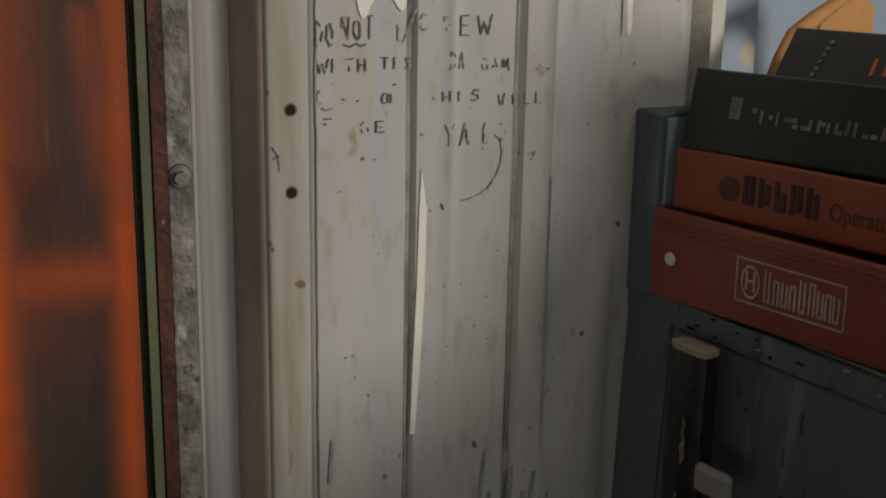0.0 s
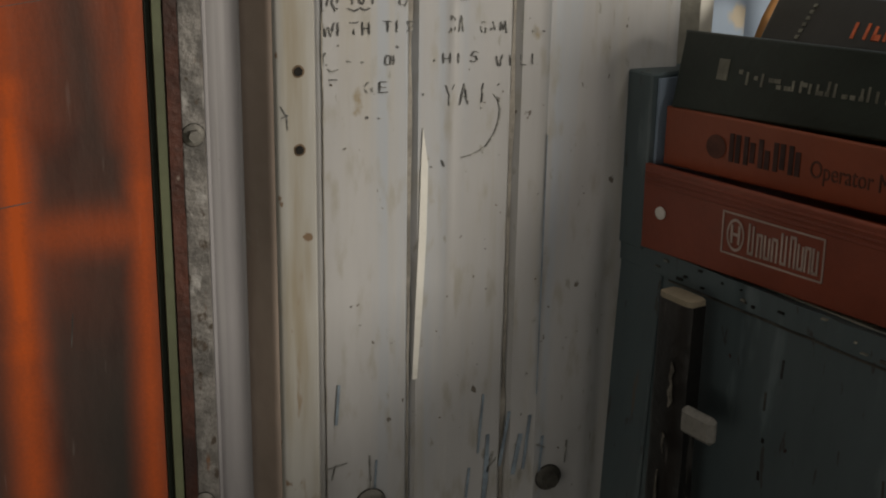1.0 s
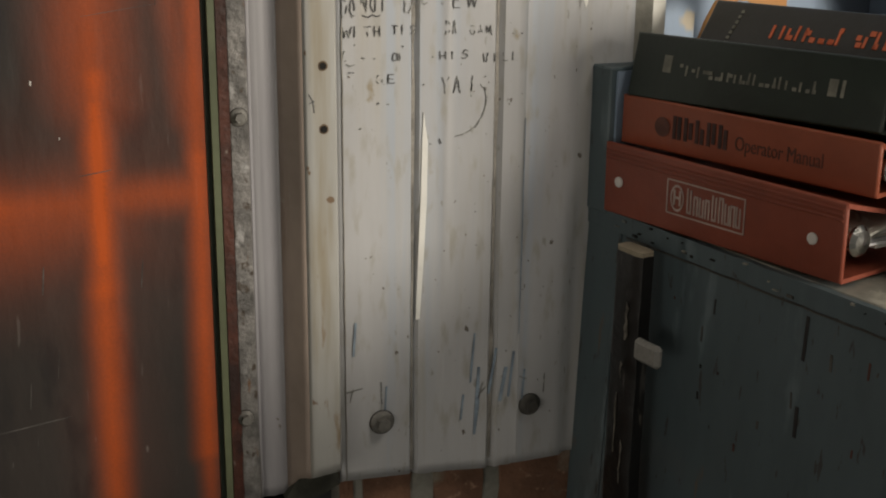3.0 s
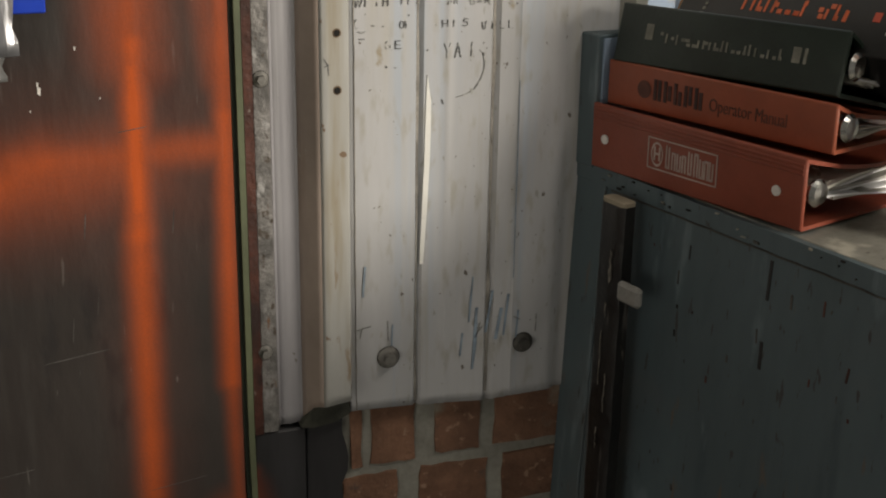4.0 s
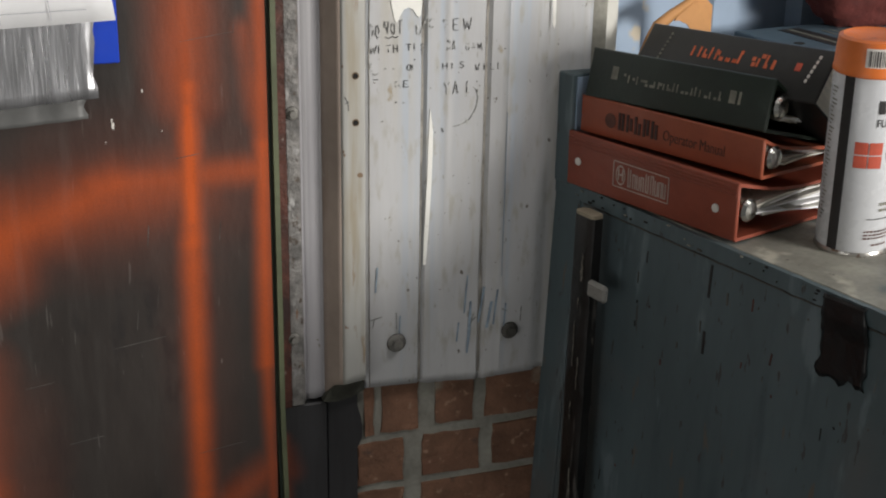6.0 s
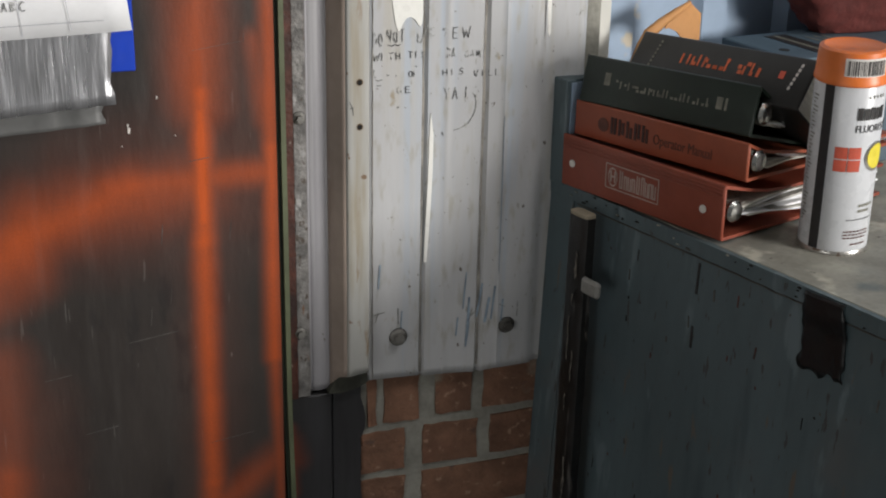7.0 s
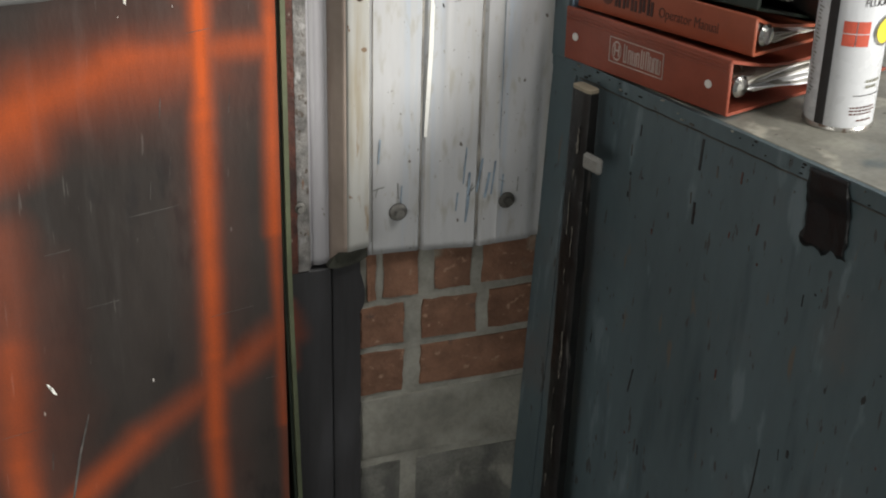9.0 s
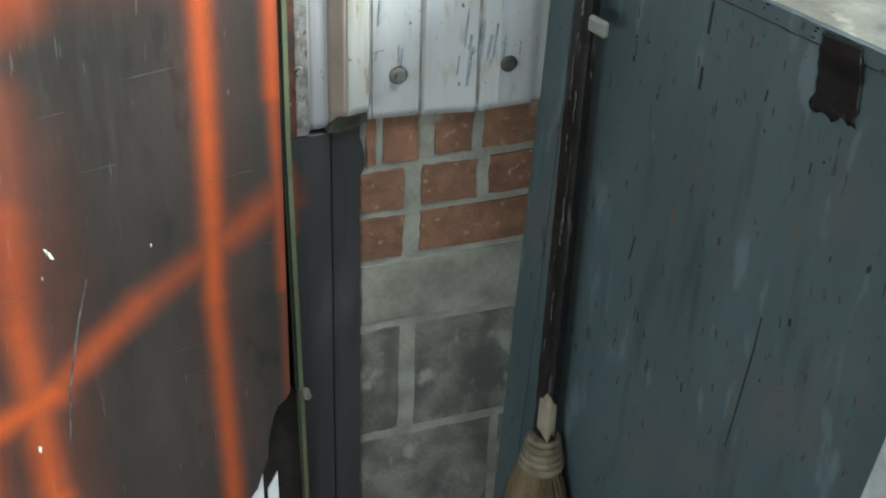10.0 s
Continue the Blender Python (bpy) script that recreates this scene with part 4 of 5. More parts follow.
# black tape patch folded over the lip
bm = bmesh.new()
corner = [(-0.372, 1.003), (-0.418, 1.0045), (-0.4235, 0.930), (-0.3715, 0.928)]
g = []
for i in range(13):
    row = []
    for j in range(17):
        s, t = i / 12, j / 16
        a = Vector(corner[0]).lerp(Vector(corner[1]), s)
        b = Vector(corner[3]).lerp(Vector(corner[2]), s)
        p = a.lerp(b, t)
        p.y += (0.011 * noise.noise(Vector((s * 5, 1, 1))) if j == 16 else 0)
        p.x += (0.006 * noise.noise(Vector((t * 6, 9, i)))) if i in (0, 12) else 0
        out = -0.0036 if p.y > 0.985 else 0.0008 - 0.0042 * max(0, 1 - (0.985 - p.y) / 0.015)
        row.append(bm.verts.new((out - 0.0022 * abs(noise.noise(Vector((s * 5, t * 6, 3)))) - RACK * (TOP - p.y), p.x, p.y)))
    g.append(row)
for i in range(12):
    for j in range(16):
        bm.faces.new((g[i][j], g[i + 1][j], g[i + 1][j + 1], g[i][j + 1]))
tp = solid("tape_patch", bm, "tape_black", "wrinkled black tape patch on the cabinet's side", "tape", CORNER, smooth=True)
tp.modifiers.new("gauge", "SOLIDIFY").thickness = 0.0006

# pale board standing by the cabinet
leaning = rack(box(-0.030, -0.008, -0.72, -0.52, 0.0, 0.86, 0.002))
for v in leaning.verts:
    v.co.y -= 0.085 * v.co.z - 0.024
solid("pale_board", leaning, "pale_board", "worn pale painted board standing against the cabinet", "board", CORNER)


# ---- broom in the corner ----
broom = thing("corn_broom", "old corn broom with a flat black-taped handle, leaning in the corner", "broom", CORNER)
foot, head_ = Vector((-0.0455, -0.102, 0.352)), Vector((-0.0225, -0.0830, 0.992))
length = (head_ - foot).length


def along(bm):
    """Turns a bmesh that stands on z into the broom's lean."""
    for v in bm.verts:
        t = v.co.z / length
        c = foot.lerp(head_, t)
        v.co = Vector((c.x + v.co.x, c.y + v.co.y, c.z))
    return bm


def wavy_bar(z0, z1, wx, wy, n, amp):
    bm = bmesh.new()
    rings = []
    for i in range(n + 1):
        z = z0 + (z1 - z0) * i / n
        a = wx + amp * noise.noise(Vector((z * 40, 1, 1)))
        b = wy + amp * noise.noise(Vector((z * 35, 5, 1)))
        rings.append([bm.verts.new((a * cx, b * cy, z)) for cx, cy in ((-1, -0.7), (-0.7, -1), (0.7, -1), (1, -0.7), (1, 0.7), (0.7, 1), (-0.7, 1), (-1, 0.7))])
    for a, b in zip(rings, rings[1:]):
        for i in range(8):
            bm.faces.new((a[i], a[(i + 1) % 8], b[(i + 1) % 8], b[i]))
    bm.faces.new(rings[0][::-1])
    bm.faces.new(rings[-1])
    return bm


part("handle", along(wavy_bar(0.03, length - 0.003, 0.0075, 0.0150, 60, 0.0012)), "handle", broom, "flat handle wrapped in worn black tape", smooth=True)
part("handle_end", along(wavy_bar(length - 0.0030, length + 0.0005, 0.0073, 0.0146, 2, 0.0003)), "raw_wood", broom, "bare sawn wood end")
rnd = random.Random(15)
for zc, h, u, w in ((0.585, 0.030, -0.004, 0.004), (0.545, 0.014, -0.001, 0.003), (0.500, 0.050, 0.002, 0.0022), (0.470, 0.036, -0.006, 0.0018), (0.425, 0.020, 0.001, 0.002), (0.330, 0.060, -0.005, 0.0045), (0.270, 0.030, 0.003, 0.0016), (0.215, 0.045, -0.002, 0.0026), (0.160, 0.018, 0.005, 0.002)):
    pts = [(u + rnd.uniform(-0.0008, 0.0008), zc + h * (k / 6 - 0.5)) for k in range(7)]
    streak = ribbon(pts, [w * rnd.uniform(0.3, 1.0) * (0.3 if k in (0, 6) else 1) for k in range(7)], 0.0, 0.0006)
    for v in streak.verts:
        v.co = Vector((v.co.y - 0.0084, v.co.x, v.co.z))
    part("worn_streak", along(streak), "worn_grey", broom, "pale streak worn through the black")
path = [(-0.0088, 0.004), (-0.0090, -0.002), (-0.0090, -0.009), (-0.0072, -0.0160), (-0.002, -0.0168), (0.002, -0.0166)]
bm = bmesh.new()
rows = []
for i, (px, py) in enumerate(path):
    up, dn = 0.098 + 0.014 * noise.noise(Vector((i * 0.9, 3, 3))) - 0.005 * abs(i - 2.5), 0.034 + 0.012 * noise.noise(Vector((i * 0.9, 8, 3))) + 0.003 * abs(i - 2.5)
    rows.append([bm.verts.new((px + 0.0006 * noise.noise(Vector((i, k, 5))), py, dn + (up - dn) * k / 6)) for k in range(7)])
for p, q in zip(rows, rows[1:]):
    for k in range(6):
        bm.faces.new((p[k], q[k], q[k + 1], p[k + 1]))
part("worn_patch", along(bm), "raw_wood", broom, "patch where the black has worn off")
bm = bmesh.new()
for i in range(5):
    lathe([(0.019 + 0.002 * i, 0.030 - 0.009 * i), (0.0215 + 0.002 * i, 0.026 - 0.009 * i), (0.019 + 0.0024 * i, 0.021 - 0.009 * i)], 24, bm)
part("binding", along(bm), "twine", broom, "bands of twine", smooth=True)
bm = bmesh.new()
rnd = random.Random(5)
core = lathe([(0.020, -0.006), (0.034, -0.03), (0.047, -0.07), (0.056, -0.14), (0.064, -0.30), (0.066, -0.37)], 28, bm)
for v in bm.verts:
    v.co.x *= 0.62
for i in range(420):
    a, r = rnd.uniform(0, 2 * math.pi), rnd.uniform(0.95, 1.05)
    pts = []
    for z, rad in ((-0.004, 0.021), (-0.03, 0.035), (-0.07, 0.048), (-0.14, 0.057), (-0.28, 0.065), (-0.371, 0.067)):
        pts.append((0.62 * rad * r * math.cos(a), rad * r * math.sin(a), z + rnd.uniform(-0.002, 0.002) if z > -0.3 else -0.371))
        a += rnd.uniform(-0.02, 0.02)
    tube(pts, 0.0011, 3, bm)
for v in bm.verts:
    v.co.z = max(v.co.z, -0.372)
part("straw_head", along(bm), "straw", broom, "fan of brown straw")
part("hanging_block", along(box(-0.014, -0.0060, -0.046, -0.018, 0.5605, 0.578, 0.0030)), "block_clip", broom, "dirty off-white block taped to the handle")


# ---- binders and books on the cabinet ----
def rings_of(parent, x, y, z, r, gap):
    """The ring mechanism at the end of a binder: a plate with arched rings."""
    part("ring_plate", box(x - 0.002, x + 0.004, y + 0.012, y + 0.20, z - 0.010, z + 0.010, 0.002), "chrome", parent, "nickel ring plate")
    for k in range(3):
        yy = y + 0.020 + k * gap
        part("ring", tube([(x + 0.004 + r * (1 - math.cos(a)), yy, z + r * 0.85 * math.sin(a)) for a in [math.pi * (i / 14 * 2 - 1) for i in range(15)]], 0.0016, 6), "chrome", parent, "nickel ring")
    part("lever", lathe([(0.0015, 0), (0.010, 0.001), (0.011, 0.004), (0.008, 0.007), (0.002, 0.008)], 18), "chrome", parent, "nickel lever").matrix_local = pose(x + 0.008, y + 0.002, z, 90, 0, 0)


def binder(name, label, m, length, thick, depth, cover, sag=0.0, fill=0.75, ringy=True, seed=1):
    """Lies on its cover; origin at the back lower end of the spine, spine along -y, covers along +x; the upper one sinks by sag."""
    fall = lambda x: sag * (1 - math.exp(-max(x, 0) / 0.06))
    b = thing(name, label, "binder", m, group="binders stacked on the cabinet")
    t = 0.0032
    bm = box(-0.0012, t, -length, 0, -0.0003, thick + 0.0003, 0.0021, 3)
    part("spine", bm, cover, b, smooth=True)
    rnd = random.Random(seed)
    for lower in (True, False):
        bm = bmesh.new()
        cols = []
        for i in range(13):
            x = depth * i / 12
            drop = 0 if lower else -fall(x) + (0.0015 * math.sin(i * 0.8 + seed) if i else 0)
            z = 0.0 if lower else thick - t + drop
            cols.append([bm.verts.new((x, -length, z)), bm.verts.new((x, 0, z)), bm.verts.new((x, 0, z + t)), bm.verts.new((x, -length, z + t))])
        for a, c in zip(cols, cols[1:]):
            for k in range(4):
                bm.faces.new((a[k], c[k], c[(k + 1) % 4], a[(k + 1) % 4]))
        bm.faces.new(cols[0])
        bm.faces.new(cols[-1][::-1])
        part("lower_cover" if lower else "upper_cover", bm, cover, b, smooth=True)
    n = 15
    room = (thick - 2 * t - sag * 0.6) * fill
    z = t + 0.001
    for i in range(n):
        h = room / n * rnd.uniform(0.75, 1.1)
        x0, y0 = 0.026 + rnd.uniform(-0.008, 0.014), -length + 0.008 + rnd.uniform(-0.006, 0.012)
        bm = bmesh.new()
        cols = []
        w = 0.212 + rnd.uniform(-0.012, 0.008)
        curl = rnd.uniform(-0.0025, 0.0025)
        for k in range(11):
            x = x0 + w * k / 10
            lift = (0.013 * (1 - k / 10) ** 2 * (1 - 2 * i / n) + curl * math.sin(k * 0.45 + i)) * (1 if ringy else 0) + 0.001 * math.sin(k * 0.9 + i)
            lim = lambda q: min(max(q, t + 0.0004), thick - t - fall(x) - 0.003)
            cols.append([bm.verts.new((x, y0, lim(z + lift))), bm.verts.new((x, -0.01, lim(z + lift))), bm.verts.new((x, -0.01, lim(z + lift + h * 0.72) + 0.0002)), bm.verts.new((x, y0, lim(z + lift + h * 0.72) + 0.0002))])
        for a, c in zip(cols, cols[1:]):
            for q in range(4):
                bm.faces.new((a[q], c[q], c[(q + 1) % 4], a[(q + 1) % 4]))
        bm.faces.new(cols[0])
        bm.faces.new(cols[-1][::-1])
        part("page", bm, rnd.choice(("paper", "paper", "paper_grey", "paper_white")), b, smooth=True)
        z += h
    if ringy:
        rings_of(b, t + 0.003, -length + 0.001, thick * 0.5, thick * 0.30, 0.085)
    return b


def on_spine(b, name, shape, material, label="", squeeze=None):
    """A print on a binder's spine: shape is a bmesh in (reading direction, height); it reads from the far end towards the near end; squeeze: centre and factor along both."""
    a0, ka, h0, kh = squeeze or (0, 1, 0, 1)
    for v in shape.verts:
        a, h, d = v.co
        v.co = Vector((-0.0014 - d, -a0 - ka * (a - a0), h0 + kh * (h - h0)))
    return part(name, shape, material, b, label)


def bar(a0, a1, h0, h1, d=0.0004, bm=None):
    return box(a0, a1, h0, h1, -0.0004, d, bm=bm)


def glyph_row(b, a0, a1, h, size, count, material, seed, slant=0.0, name="print_bar"):
    """Unreadable lettering as a row of plain bars."""
    rnd = random.Random(seed)
    step = (a1 - a0) / count
    for i in range(count):
        bm = bmesh.new()
        a = a0 + step * i
        for k in range(rnd.choice((1, 2, 2))):
            u = a + rnd.uniform(0, 0.35) * step
            v = h + slant * (a - a0) + rnd.choice((0, 0, 0.4, 0.7)) * size
            if rnd.random() < 0.5:
                bar(u, u + step * rnd.uniform(0.45, 0.75), v, v + size * 0.30, bm=bm)
            else:
                bar(u, u + step * 0.28, h + slant * (a - a0), h + slant * (a - a0) + size * rnd.uniform(0.6, 1), bm=bm)
        on_spine(b, name, bm, material)


one = binder("ring_binder", "red-brown vinyl ring binder, worn, lying lowest in the stack", CORNER @ pose(-0.0065, -0.025, TOP + 0.0005, -0.6, 0, 4.0), 0.228, 0.056, 0.25, "vinyl_red", 0.020, 0.98, True, 2)
for k, h in enumerate((0.0440, 0.0475, 0.0510)):
    ridge = tube([(-0.0010 + 0.0003 * noise.noise(Vector((i * 0.4, k, 2))), -0.002 - 0.224 * i / 24, h + 0.0004 * noise.noise(Vector((i * 0.3, k, 6)))) for i in range(25)], 0.0011, 6)
    part("hinge_ridge", ridge, "vinyl_red", one, "moulded hinge line", smooth=True)
for a in (0.017, 0.203):
    s = lathe([(0.0001, 0), (0.0042, 0.0), (0.0042, 0.0010), (0.0026, 0.0016), (0.0001, 0.0016)], 20)
    for v in s.verts:
        v.co = Vector((a + v.co.x, 0.0265 + v.co.y, v.co.z))
    on_spine(one, "rivet", s, "print_white", "white plastic rivet")
bm = bmesh.new()
for q in ((0.068, 0.155, 0.0125, 0.0137), (0.068, 0.155, 0.0410, 0.0422), (0.068, 0.0692, 0.0125, 0.0422), (0.1538, 0.155, 0.0125, 0.0422)):
    bar(*q, bm=bm)
LABEL = (0.067, 0.87, 0.0260, 0.90)
on_spine(one, "label_frame", bm, "print_pink", "thin white printed frame", LABEL)
bm = bmesh.new()
for i in range(28):
    a0, a1 = 2 * math.pi * i / 28, 2 * math.pi * (i + 1) / 28
    for r0, r1 in ((0.0075, 0.0092),):
        vs = [bm.verts.new((0.0805 + r * math.cos(a) * 0.85, 0.0272 + r * math.sin(a) * 1.25, 0.0005)) for r, a in ((r0, a0), (r1, a0), (r1, a1), (r0, a1))]
        bm.faces.new(vs)
for q in ((0.0760, 0.0780, 0.021, 0.034), (0.0825, 0.0845, 0.021, 0.034), (0.0780, 0.0825, 0.0265, 0.0285)):
    bar(*q, bm=bm)
on_spine(one, "emblem", bm, "print_pink", "round white printed emblem", LABEL)
for i, (a, h0, h1) in enumerate(((0.0915, 0.0165, 0.038), (0.0990, 0.0165, 0.033), (0.1055, 0.0165, 0.033), (0.1120, 0.0165, 0.033), (0.1195, 0.0165, 0.038), (0.1270, 0.0165, 0.038), (0.1335, 0.0165, 0.034), (0.1395, 0.0165, 0.034), (0.1455, 0.0165, 0.034))):
    bm = bar(a, a + 0.0016, h0, h1)
    bar(a + 0.0036, a + 0.0052, h0, h1 - 0.001, bm=bm)
    if i % 2:
        bar(a, a + 0.005, h1 - 0.002, h1, bm=bm)
    else:
        bar(a, a + 0.005, h0, h0 + 0.002, bm=bm)
    on_spine(one, "print_bar", bm, "print_pink", "", LABEL)

two = binder("ring_binder", "orange-brown vinyl ring binder with faded dark lettering", CORNER @ pose(0.0035, -0.030, 1.0612, -1.0, 1.5, 7.0), 0.228, 0.0375, 0.25, "vinyl_orange", 0.026, 0.95, True, 5)
s = letters("Operator Manual", 0.0125)
for v in s.verts:
    v.co = Vector((0.110 + v.co.x * 0.86, 0.0125 + v.co.y * 1.2, v.co.z))
on_spine(two, "lettering", s, "print_brown", "faded dark lettering")
for i in range(5):
    a = 0.052 + i * 0.0108
    bm = bar(a, a + 0.0032, 0.0110, 0.0285)
    bar(a + 0.0045, a + 0.0080, 0.0110 + 0.002 * (i % 2), 0.0285 - 0.003 * (i % 3), bm=bm)
    on_spine(two, "print_bar", bm, "print_worn")
bm = bmesh.new()
bmesh.ops.create_circle(bm, cap_ends=True, segments=20, radius=0.0075)
for v in bm.verts:
    v.co = Vector((0.042 + v.co.x, 0.0185 + v.co.y, 0.0005))
on_spine(two, "emblem", bm, "print_brown", "faded round emblem")

three = binder("ring_binder", "dark green vinyl ring binder with worn silver print", CORNER @ pose(0.0045, -0.033, 1.0985, -2.0, 15.0, 9.0), 0.217, 0.0490, 0.20, "vinyl_green", 0.028, 0.95, True, 8)
on_spine(three, "print_bar", bar(0.030, 0.0375, 0.021, 0.034), "print_grey")
glyph_row(three, 0.045, 0.165, 0.0200, 0.0088, 22, "print_grey", 4)
on_spine(three, "print_bar", bar(0.172, 0.179, 0.020, 0.032), "print_grey")
on_spine(three, "print_bar", bar(0.182, 0.1845, 0.020, 0.032), "print_grey")

# black book on top, tipped back
book = thing("thick_book", "thick black paperback with orange and white spine print", "book", CORNER @ pose(0.040, -0.062, 1.1290, -2.5, 38.0, 7.0))
BL, BT = 0.214, 0.052
part("spine", box(-0.0012, 0.003, -BL, 0, -0.002, BT, 0.0020, 3), "cover_black", book, smooth=True)
part("lower_cover", box(0, 0.110, -BL, 0, -0.0022, 0, 0.0006), "cover_black", book)
part("upper_cover", box(0, 0.110, -BL, 0, BT - 0.002, BT + 0.0002, 0.0006), "cover_black", book)
for i in range(17):
    part("page", box(0.0035, 0.106 + 0.002 * noise.noise(Vector((i, 4, 4))), -BL + 0.0025 + 0.001 * noise.noise(Vector((i, 9, 4))), -0.003, 0.0005 + i * 0.0029, 0.0005 + i * 0.0029 + 0.0027), "paper", book)
glyph_row(book, 0.060, 0.122, 0.023, 0.014, 9, "print_orange", 21)
glyph_row(book, 0.130, 0.160, 0.023, 0.014, 4, "print_orange", 23)
for k in range(7):
    on_spine(book, "print_bar", bar(0.024 + 0.0006 * k, 0.0265 + 0.0006 * k, 0.014 + k * 0.0046, 0.0165 + k * 0.0046), "print_grey")
for k in range(6):
    on_spine(book, "print_bar", bar(0.194 + 0.0008 * k, 0.1965 + 0.0008 * k, 0.016 + k * 0.0050, 0.0195 + k * 0.0050), "print_white")
on_spine(book, "print_bar", bar(0.179, 0.185, 0.026, 0.034), "print_red")

# folded orange card envelope behind the books
env = thing("card_envelope", "folded orange kraft card envelope behind the books", "envelope", CORNER @ pose(0.029, -0.0275, -0.009))
pocket = prism([(0.129, 1.1985), (0.149, 1.183), (0.151, 1.016), (0.128, 1.016), (0.126, 1.148), (0.122, 1.158), (0.114, 1.166), (0.103, 1.171), (0.096, 1.171), (0.100, 1.178)], 0.0, 0.0014)
part("pocket", pocket, "kraft", env, "cut-out back of the envelope")
bm = bmesh.new()
outer = [(0.129, 1.1995), (0.107, 1.192), (0.085, 1.183), (0.066, 1.173), (0.056, 1.158), (0.047, 1.138), (0.041, 1.10), (0.040, 1.018)]
inner = [(0.127, 1.1930), (0.113, 1.184), (0.099, 1.176), (0.086, 1.167), (0.074, 1.155), (0.066, 1.138), (0.062, 1.10), (0.061, 1.018)]
g = []
for (xa, za), (xb, zb) in zip(outer, inner):
    g.append([bm.verts.new((xa + (xb - xa) * t / 5, -0.0005 - 0.005 * math.sin(math.pi * t / 5), za + (zb - za) * t / 5)) for t in range(6)])
for p, q in zip(g, g[1:]):
    for k in range(5):
        bm.faces.new((p[k], q[k], q[k + 1], p[k + 1]))
part("flap", bm, "kraft", env, "curled flap", smooth=True).modifiers.new("gauge", "SOLIDIFY").thickness = 0.0012

# slate-blue book further along
sb = thing("blue_book", "thick slate-blue paperback with a black label on its cover", "book", CORNER @ pose(0.232, -0.040, TOP, 0, 0, -6))
part("upper_cover", box(0, 0.30, -0.09, 0.03, 0.130, 0.133, 0.0008), "cover_blue", sb)
part("lower_cover", box(0, 0.30, -0.09, 0.03, 0.0, 0.003, 0.0008), "cover_blue", sb)
part("page", box(0.003, 0.297, -0.086, 0.028, 0.003, 0.130), "paper", sb)
part("spine", box(-0.003, 0.0, -0.0905, 0.0305, 0.0, 0.1332, 0.001), "cover_blue", sb)
part("front_edge", box(-0.001, 0.30, -0.0925, -0.0885, 0.0, 0.1328, 0.001), "cover_blue", sb)
part("label_bar", box(0.046, 0.076, -0.075, 0.015, 0.1331, 0.1336), "print_black", sb, "black label")
part("label_bar", box(0.055, 0.061, -0.070, 0.010, 0.1337, 0.1340), "print_grey", sb)
for k in range(3):
    part("label_bar", box(0.090 + 0.012 * k, 0.093 + 0.012 * k, -0.060, -0.005, 0.1331, 0.1335), "print_grey", sb)
part("eyelet", cyl(0.006, 0.006, 0, 0.001, 18, m=pose(0.020, -0.05, 0.1325)), "hole", sb)

# dark red bag behind
bm = bmesh.new()
bmesh.ops.create_icosphere(bm, subdivisions=5, radius=1)
BAG = TOP + 0.1332
for v in bm.verts:
    n_ = 1 + 0.12 * noise.noise(v.co * 2.1) + 0.05 * noise.noise(Vector((v.co.x * 3, v.co.y * 3, v.co.z * 9))) + 0.02 * noise.noise(Vector((v.co.x * 6, v.co.y * 6, v.co.z * 22)))
    v.co = Vector((0.455 + 0.155 * v.co.x * n_, -0.040 + 0.055 * v.co.y * n_, BAG + 0.085 + 0.11 * v.co.z * n_))
    v.co.z = max(v.co.z, BAG)
    v.co.y = min(v.co.y, 0.026)
solid("cloth_bag", bm, "bag", "dark red slumped cloth bag lying on the slate-blue book", "bag", CORNER, smooth=True)

# ---- spray can ----
CAN = CORNER @ pose(0.1030, -0.3070, TOP, 1.2, -2.2, 0)
can = thing("spray_can", "white spray can with orange cap, black stripe and red squares", "spray can", CAN)
R = 0.0325
part("body", lathe([(R - 0.001, 0.004), (R, 0.006), (R, 0.166), (R - 0.001, 0.168)], 64), "can_white", can, smooth=True)
part("base_rim", lathe([(R - 0.003, 0.0), (R + 0.0008, 0.0006), (R + 0.0012, 0.003), (R, 0.0055)], 64), "can_silver", can, "rusty tin rim", smooth=True)
part("cap", lathe([(R + 0.0003, 0.1655), (R + 0.0012, 0.1665), (R + 0.0012, 0.1695), (R + 0.0006, 0.1705), (R - 0.0006, 0.191), (R - 0.0012, 0.196), (R - 0.005, 0.1975), (R - 0.008, 0.196), (0.002, 0.1955)], 64), "cap_orange", can, smooth=True)


def on_can(name, bm, material, label="", r=R + 0.0002):
    """Bends a flat shape of (arc length, height, depth) round the can."""
    for v in bm.verts:
        a, h, d = v.co
        ang = radians(-142) + a / r
        v.co = Vector(((r + d) * math.cos(ang), (r + d) * math.sin(ang), h))
    return part(name, bm, material, can, label)


def patch(a0, a1, h0, h1, d=0.0004):
    bm = bmesh.new()
    n = max(1, round((a1 - a0) / 0.002))
    f = [[bm.verts.new((a0 + (a1 - a0) * i / n, h, d)) for h in (h0, h1)] for i in range(n + 1)]
    for p, q in zip(f, f[1:]):
        bm.faces.new((p[0], q[0], q[1], p[1]))
    return bm


def disc(a, h, ra, rh, d):
    bm = bmesh.new()
    c = bm.verts.new((a, h, d))
    vs = [bm.verts.new((a + ra * math.cos(2 * math.pi * i / 28), h + rh * math.sin(2 * math.pi * i / 28), d)) for i in range(28)]
    for i in range(28):
        bm.faces.new((c, vs[i], vs[(i + 1) % 28]))
    return bm


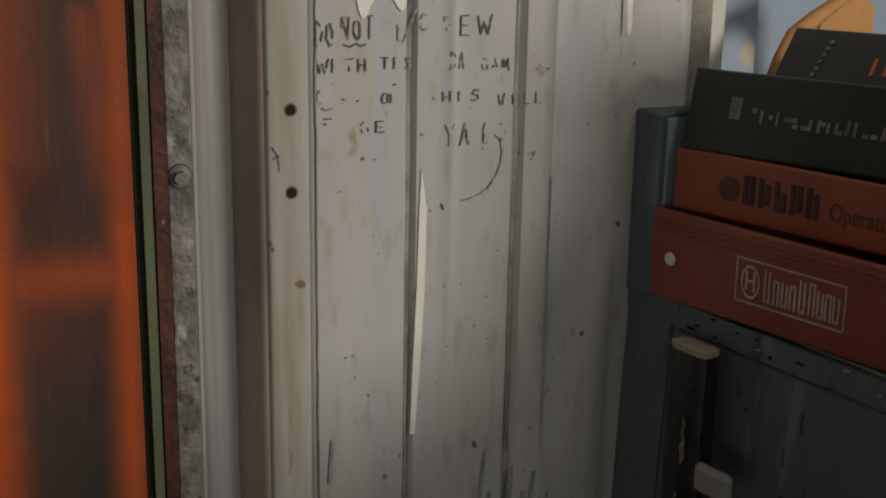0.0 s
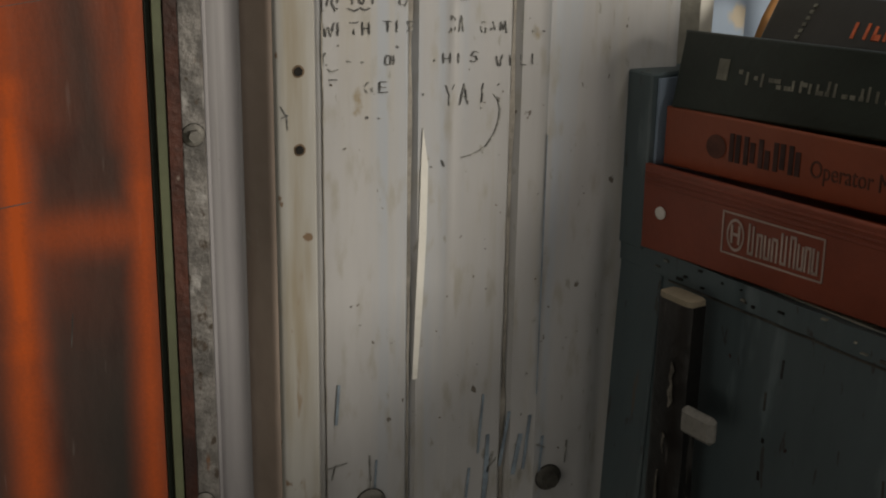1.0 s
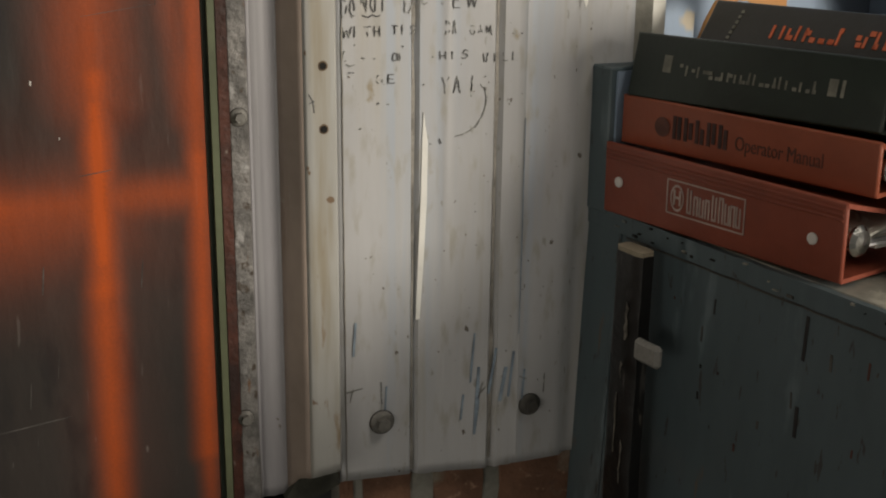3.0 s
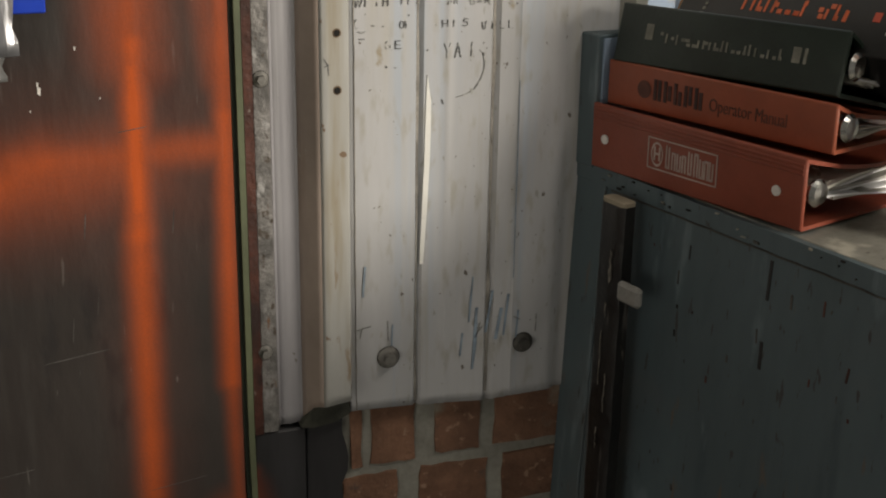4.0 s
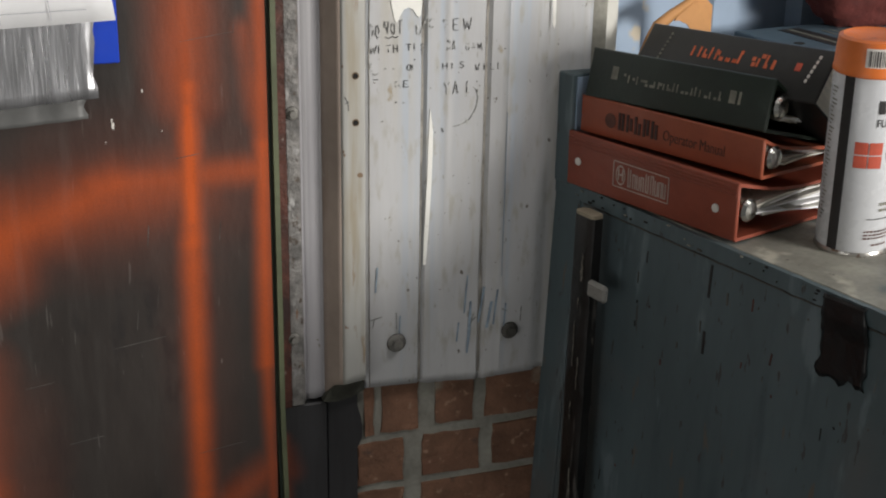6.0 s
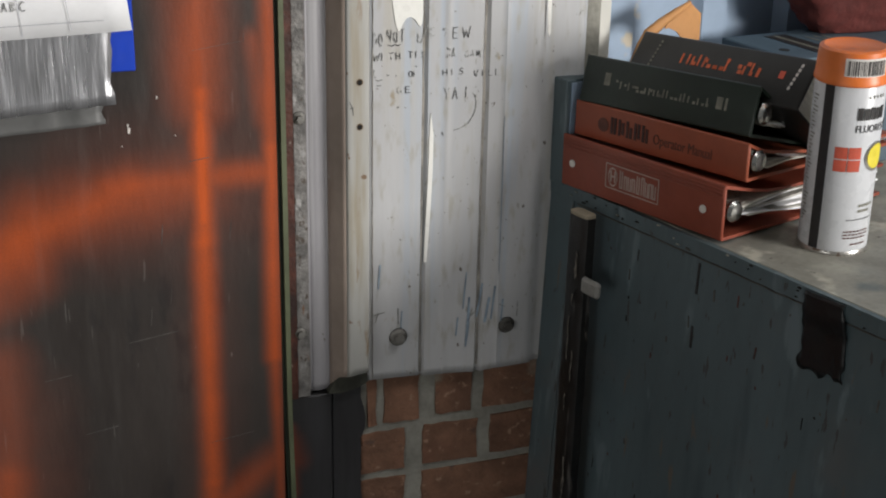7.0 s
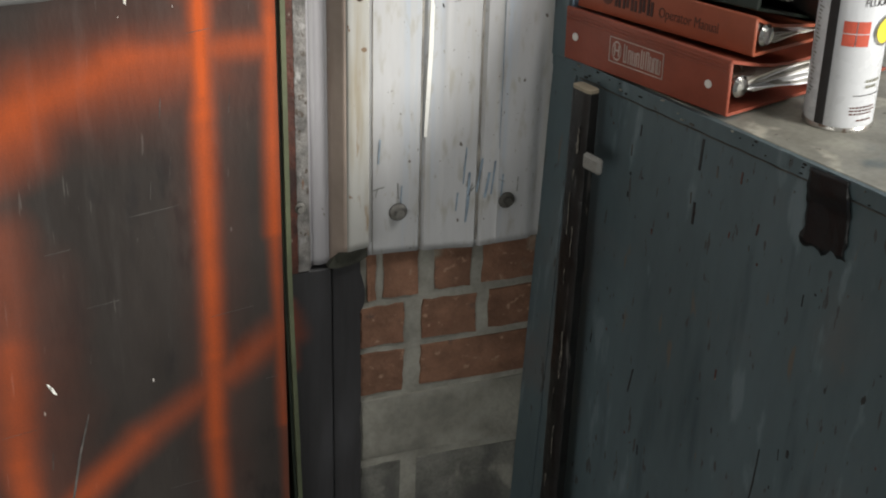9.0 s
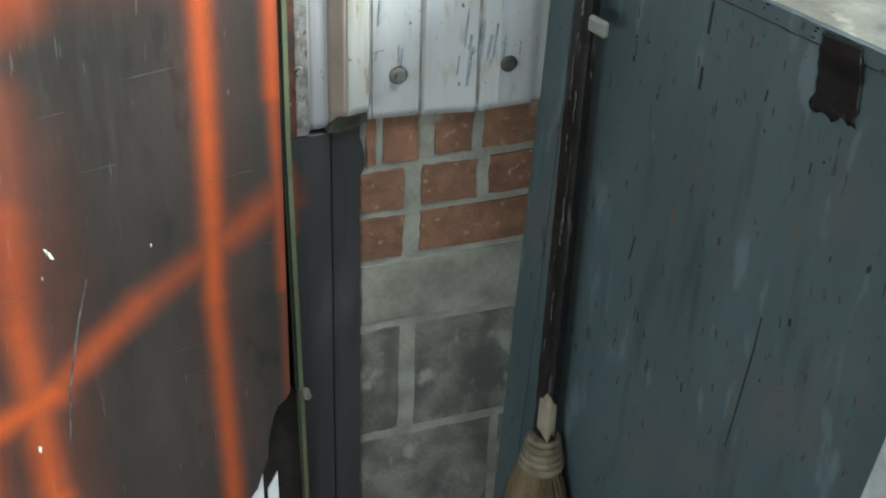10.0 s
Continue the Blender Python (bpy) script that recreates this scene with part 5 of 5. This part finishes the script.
on_can("black_stripe", patch(-0.0222, -0.0125, 0.006, 0.166), "print_black", "black stripe")
for i in range(2):
    for k in range(2):
        on_can("red_square", patch(-0.0063 + i * 0.0126, 0.0053 + i * 0.0126, 0.0855 + k * 0.0123, 0.0968 + k * 0.0123), "print_red", "red square")
on_can("sticker_rim", disc(0.036, 0.0985, 0.0135, 0.0145, 0.0007), "can_silver", "silver rim of a round mark")
on_can("round_mark", disc(0.036, 0.0985, 0.0110, 0.0120, 0.0010), "yellow", "round yellow mark")
for i in range(5):
    a = 0.0105 + i * 0.0062
    on_can("print_bar", patch(a, a + 0.0052, 0.1350, 0.1460 if i % 2 else 0.1468), "print_black")
bm = letters("FLUORESCENT", 0.0098, 0.0001)
for v in bm.verts:
    v.co = Vector((0.0100 + v.co.x * 0.80, 0.1235 + v.co.y, v.co.z + 0.0004))
on_can("lettering", bm, "print_black", "thin black lettering")
rnd = random.Random(9)
for h in (0.155,):
    for k in range(5):
        on_can("print_bar", patch(0.020 + 0.004 * k, 0.0215 + 0.004 * k, h, h + 0.003), "print_grey")
for h, a0, a1 in ((0.0500, 0.022, 0.038), (0.0445, 0.022, 0.036), (0.0250, 0.010, 0.038), (0.0218, 0.010, 0.036), (0.0186, 0.010, 0.034), (0.0120, 0.018, 0.034)):
    a = a0
    while a < a1:
        w = rnd.uniform(0.0012, 0.004)
        on_can("print_bar", patch(a, a + w, h, h + (0.0026 if h > 0.04 else 0.0015)), "print_brown" if h < 0.03 else "print_grey")
        a += w + 0.0009
on_can("rule", patch(0.011, 0.042, 0.0372, 0.0380), "print_black")
for k in range(34):
    h = 0.030 + k * 0.0037
    on_can("print_bar", patch(-0.0375, -0.0375 + rnd.uniform(0.003, 0.0085), h, h + 0.0013), "print_grey")
cap_r = R - 0.0002
on_can("barcode_label", patch(-0.0055, 0.0345, 0.1725, 0.1920, 0.0005), "print_white", "worn white barcode label", cap_r)
a = -0.0030
while a < 0.0320:
    w = rnd.choice((0.0004, 0.0007, 0.0011))
    on_can("barcode_bar", patch(a, a + w, 0.1765, 0.1900, 0.0008), "print_black", "", cap_r)
    a += w + rnd.choice((0.0005, 0.0008, 0.0011))

# ---- pieces of the masonry, set proud of the mortar ----
def piece(name, x0, x1, z0, z1, material, seed, proud=0.0025):
    """A brick or block with chipped, uneven edges."""
    rnd = random.Random(seed)
    bm = bmesh.new()
    n = 5
    pts = []
    for (xa, za), (xb, zb) in (((x0, z0), (x1, z0)), ((x1, z0), (x1, z1)), ((x1, z1), (x0, z1)), ((x0, z1), (x0, z0))):
        for i in range(n):
            t = i / n
            j = 0.0018 if i == 0 else 0.0011
            pts.append((xa + (xb - xa) * t + rnd.uniform(-j, j), za + (zb - za) * t + rnd.uniform(-j, j)))
    mid = ((x0 + x1) / 2, (z0 + z1) / 2)
    front = [bm.verts.new((mid[0] + (x - mid[0]) * 0.975, 1.300 - proud + rnd.uniform(-0.0004, 0.0004), mid[1] + (z - mid[1]) * 0.96)) for x, z in pts]
    back = [bm.verts.new((x, 1.3015, z)) for x, z in pts]
    c = bm.verts.new((mid[0], 1.300 - proud - 0.0006, mid[1]))
    k = len(pts)
    for i in range(k):
        bm.faces.new((front[i], front[(i + 1) % k], back[(i + 1) % k], back[i]))
        bm.faces.new((c, front[i], front[(i + 1) % k]))
    return part(name, bm, material, wall)


LAYOUT = [
    ("brick", 0.3975, 0.4080, 0.7225, 0.800, "brick"), ("brick", 0.4175, 0.4590, 0.7235, 0.800, "brick"), ("brick", 0.4780, 0.5230, 0.7255, 0.800, "brick"), ("brick", 0.5375, 0.6300, 0.7260, 0.800, "brick"),
    ("brick", 0.3895, 0.4430, 0.6635, 0.7155, "brick"), ("brick", 0.4640, 0.5320, 0.6630, 0.7150, "brick"), ("brick", 0.5470, 0.6300, 0.6640, 0.7170, "brick"),
    ("brick", 0.3895, 0.4430, 0.5990, 0.6550, "brick"), ("brick", 0.4630, 0.6300, 0.6000, 0.6550, "brick"),
    ("concrete_block", 0.3895, 0.6500, 0.5060, 0.5925, "block"),
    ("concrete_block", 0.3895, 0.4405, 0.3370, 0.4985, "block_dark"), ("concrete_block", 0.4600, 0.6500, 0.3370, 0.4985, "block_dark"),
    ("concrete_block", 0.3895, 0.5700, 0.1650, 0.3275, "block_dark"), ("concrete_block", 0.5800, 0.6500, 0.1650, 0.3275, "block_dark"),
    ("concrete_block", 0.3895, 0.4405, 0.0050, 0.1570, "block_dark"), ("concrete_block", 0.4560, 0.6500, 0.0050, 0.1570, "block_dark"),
]
for i, (name, x0, x1, z0, z1, mt) in enumerate(LAYOUT):
    piece(name, x0, x1, z0, z1, mt, i, 0.0022 if name == "brick" else 0.0012)
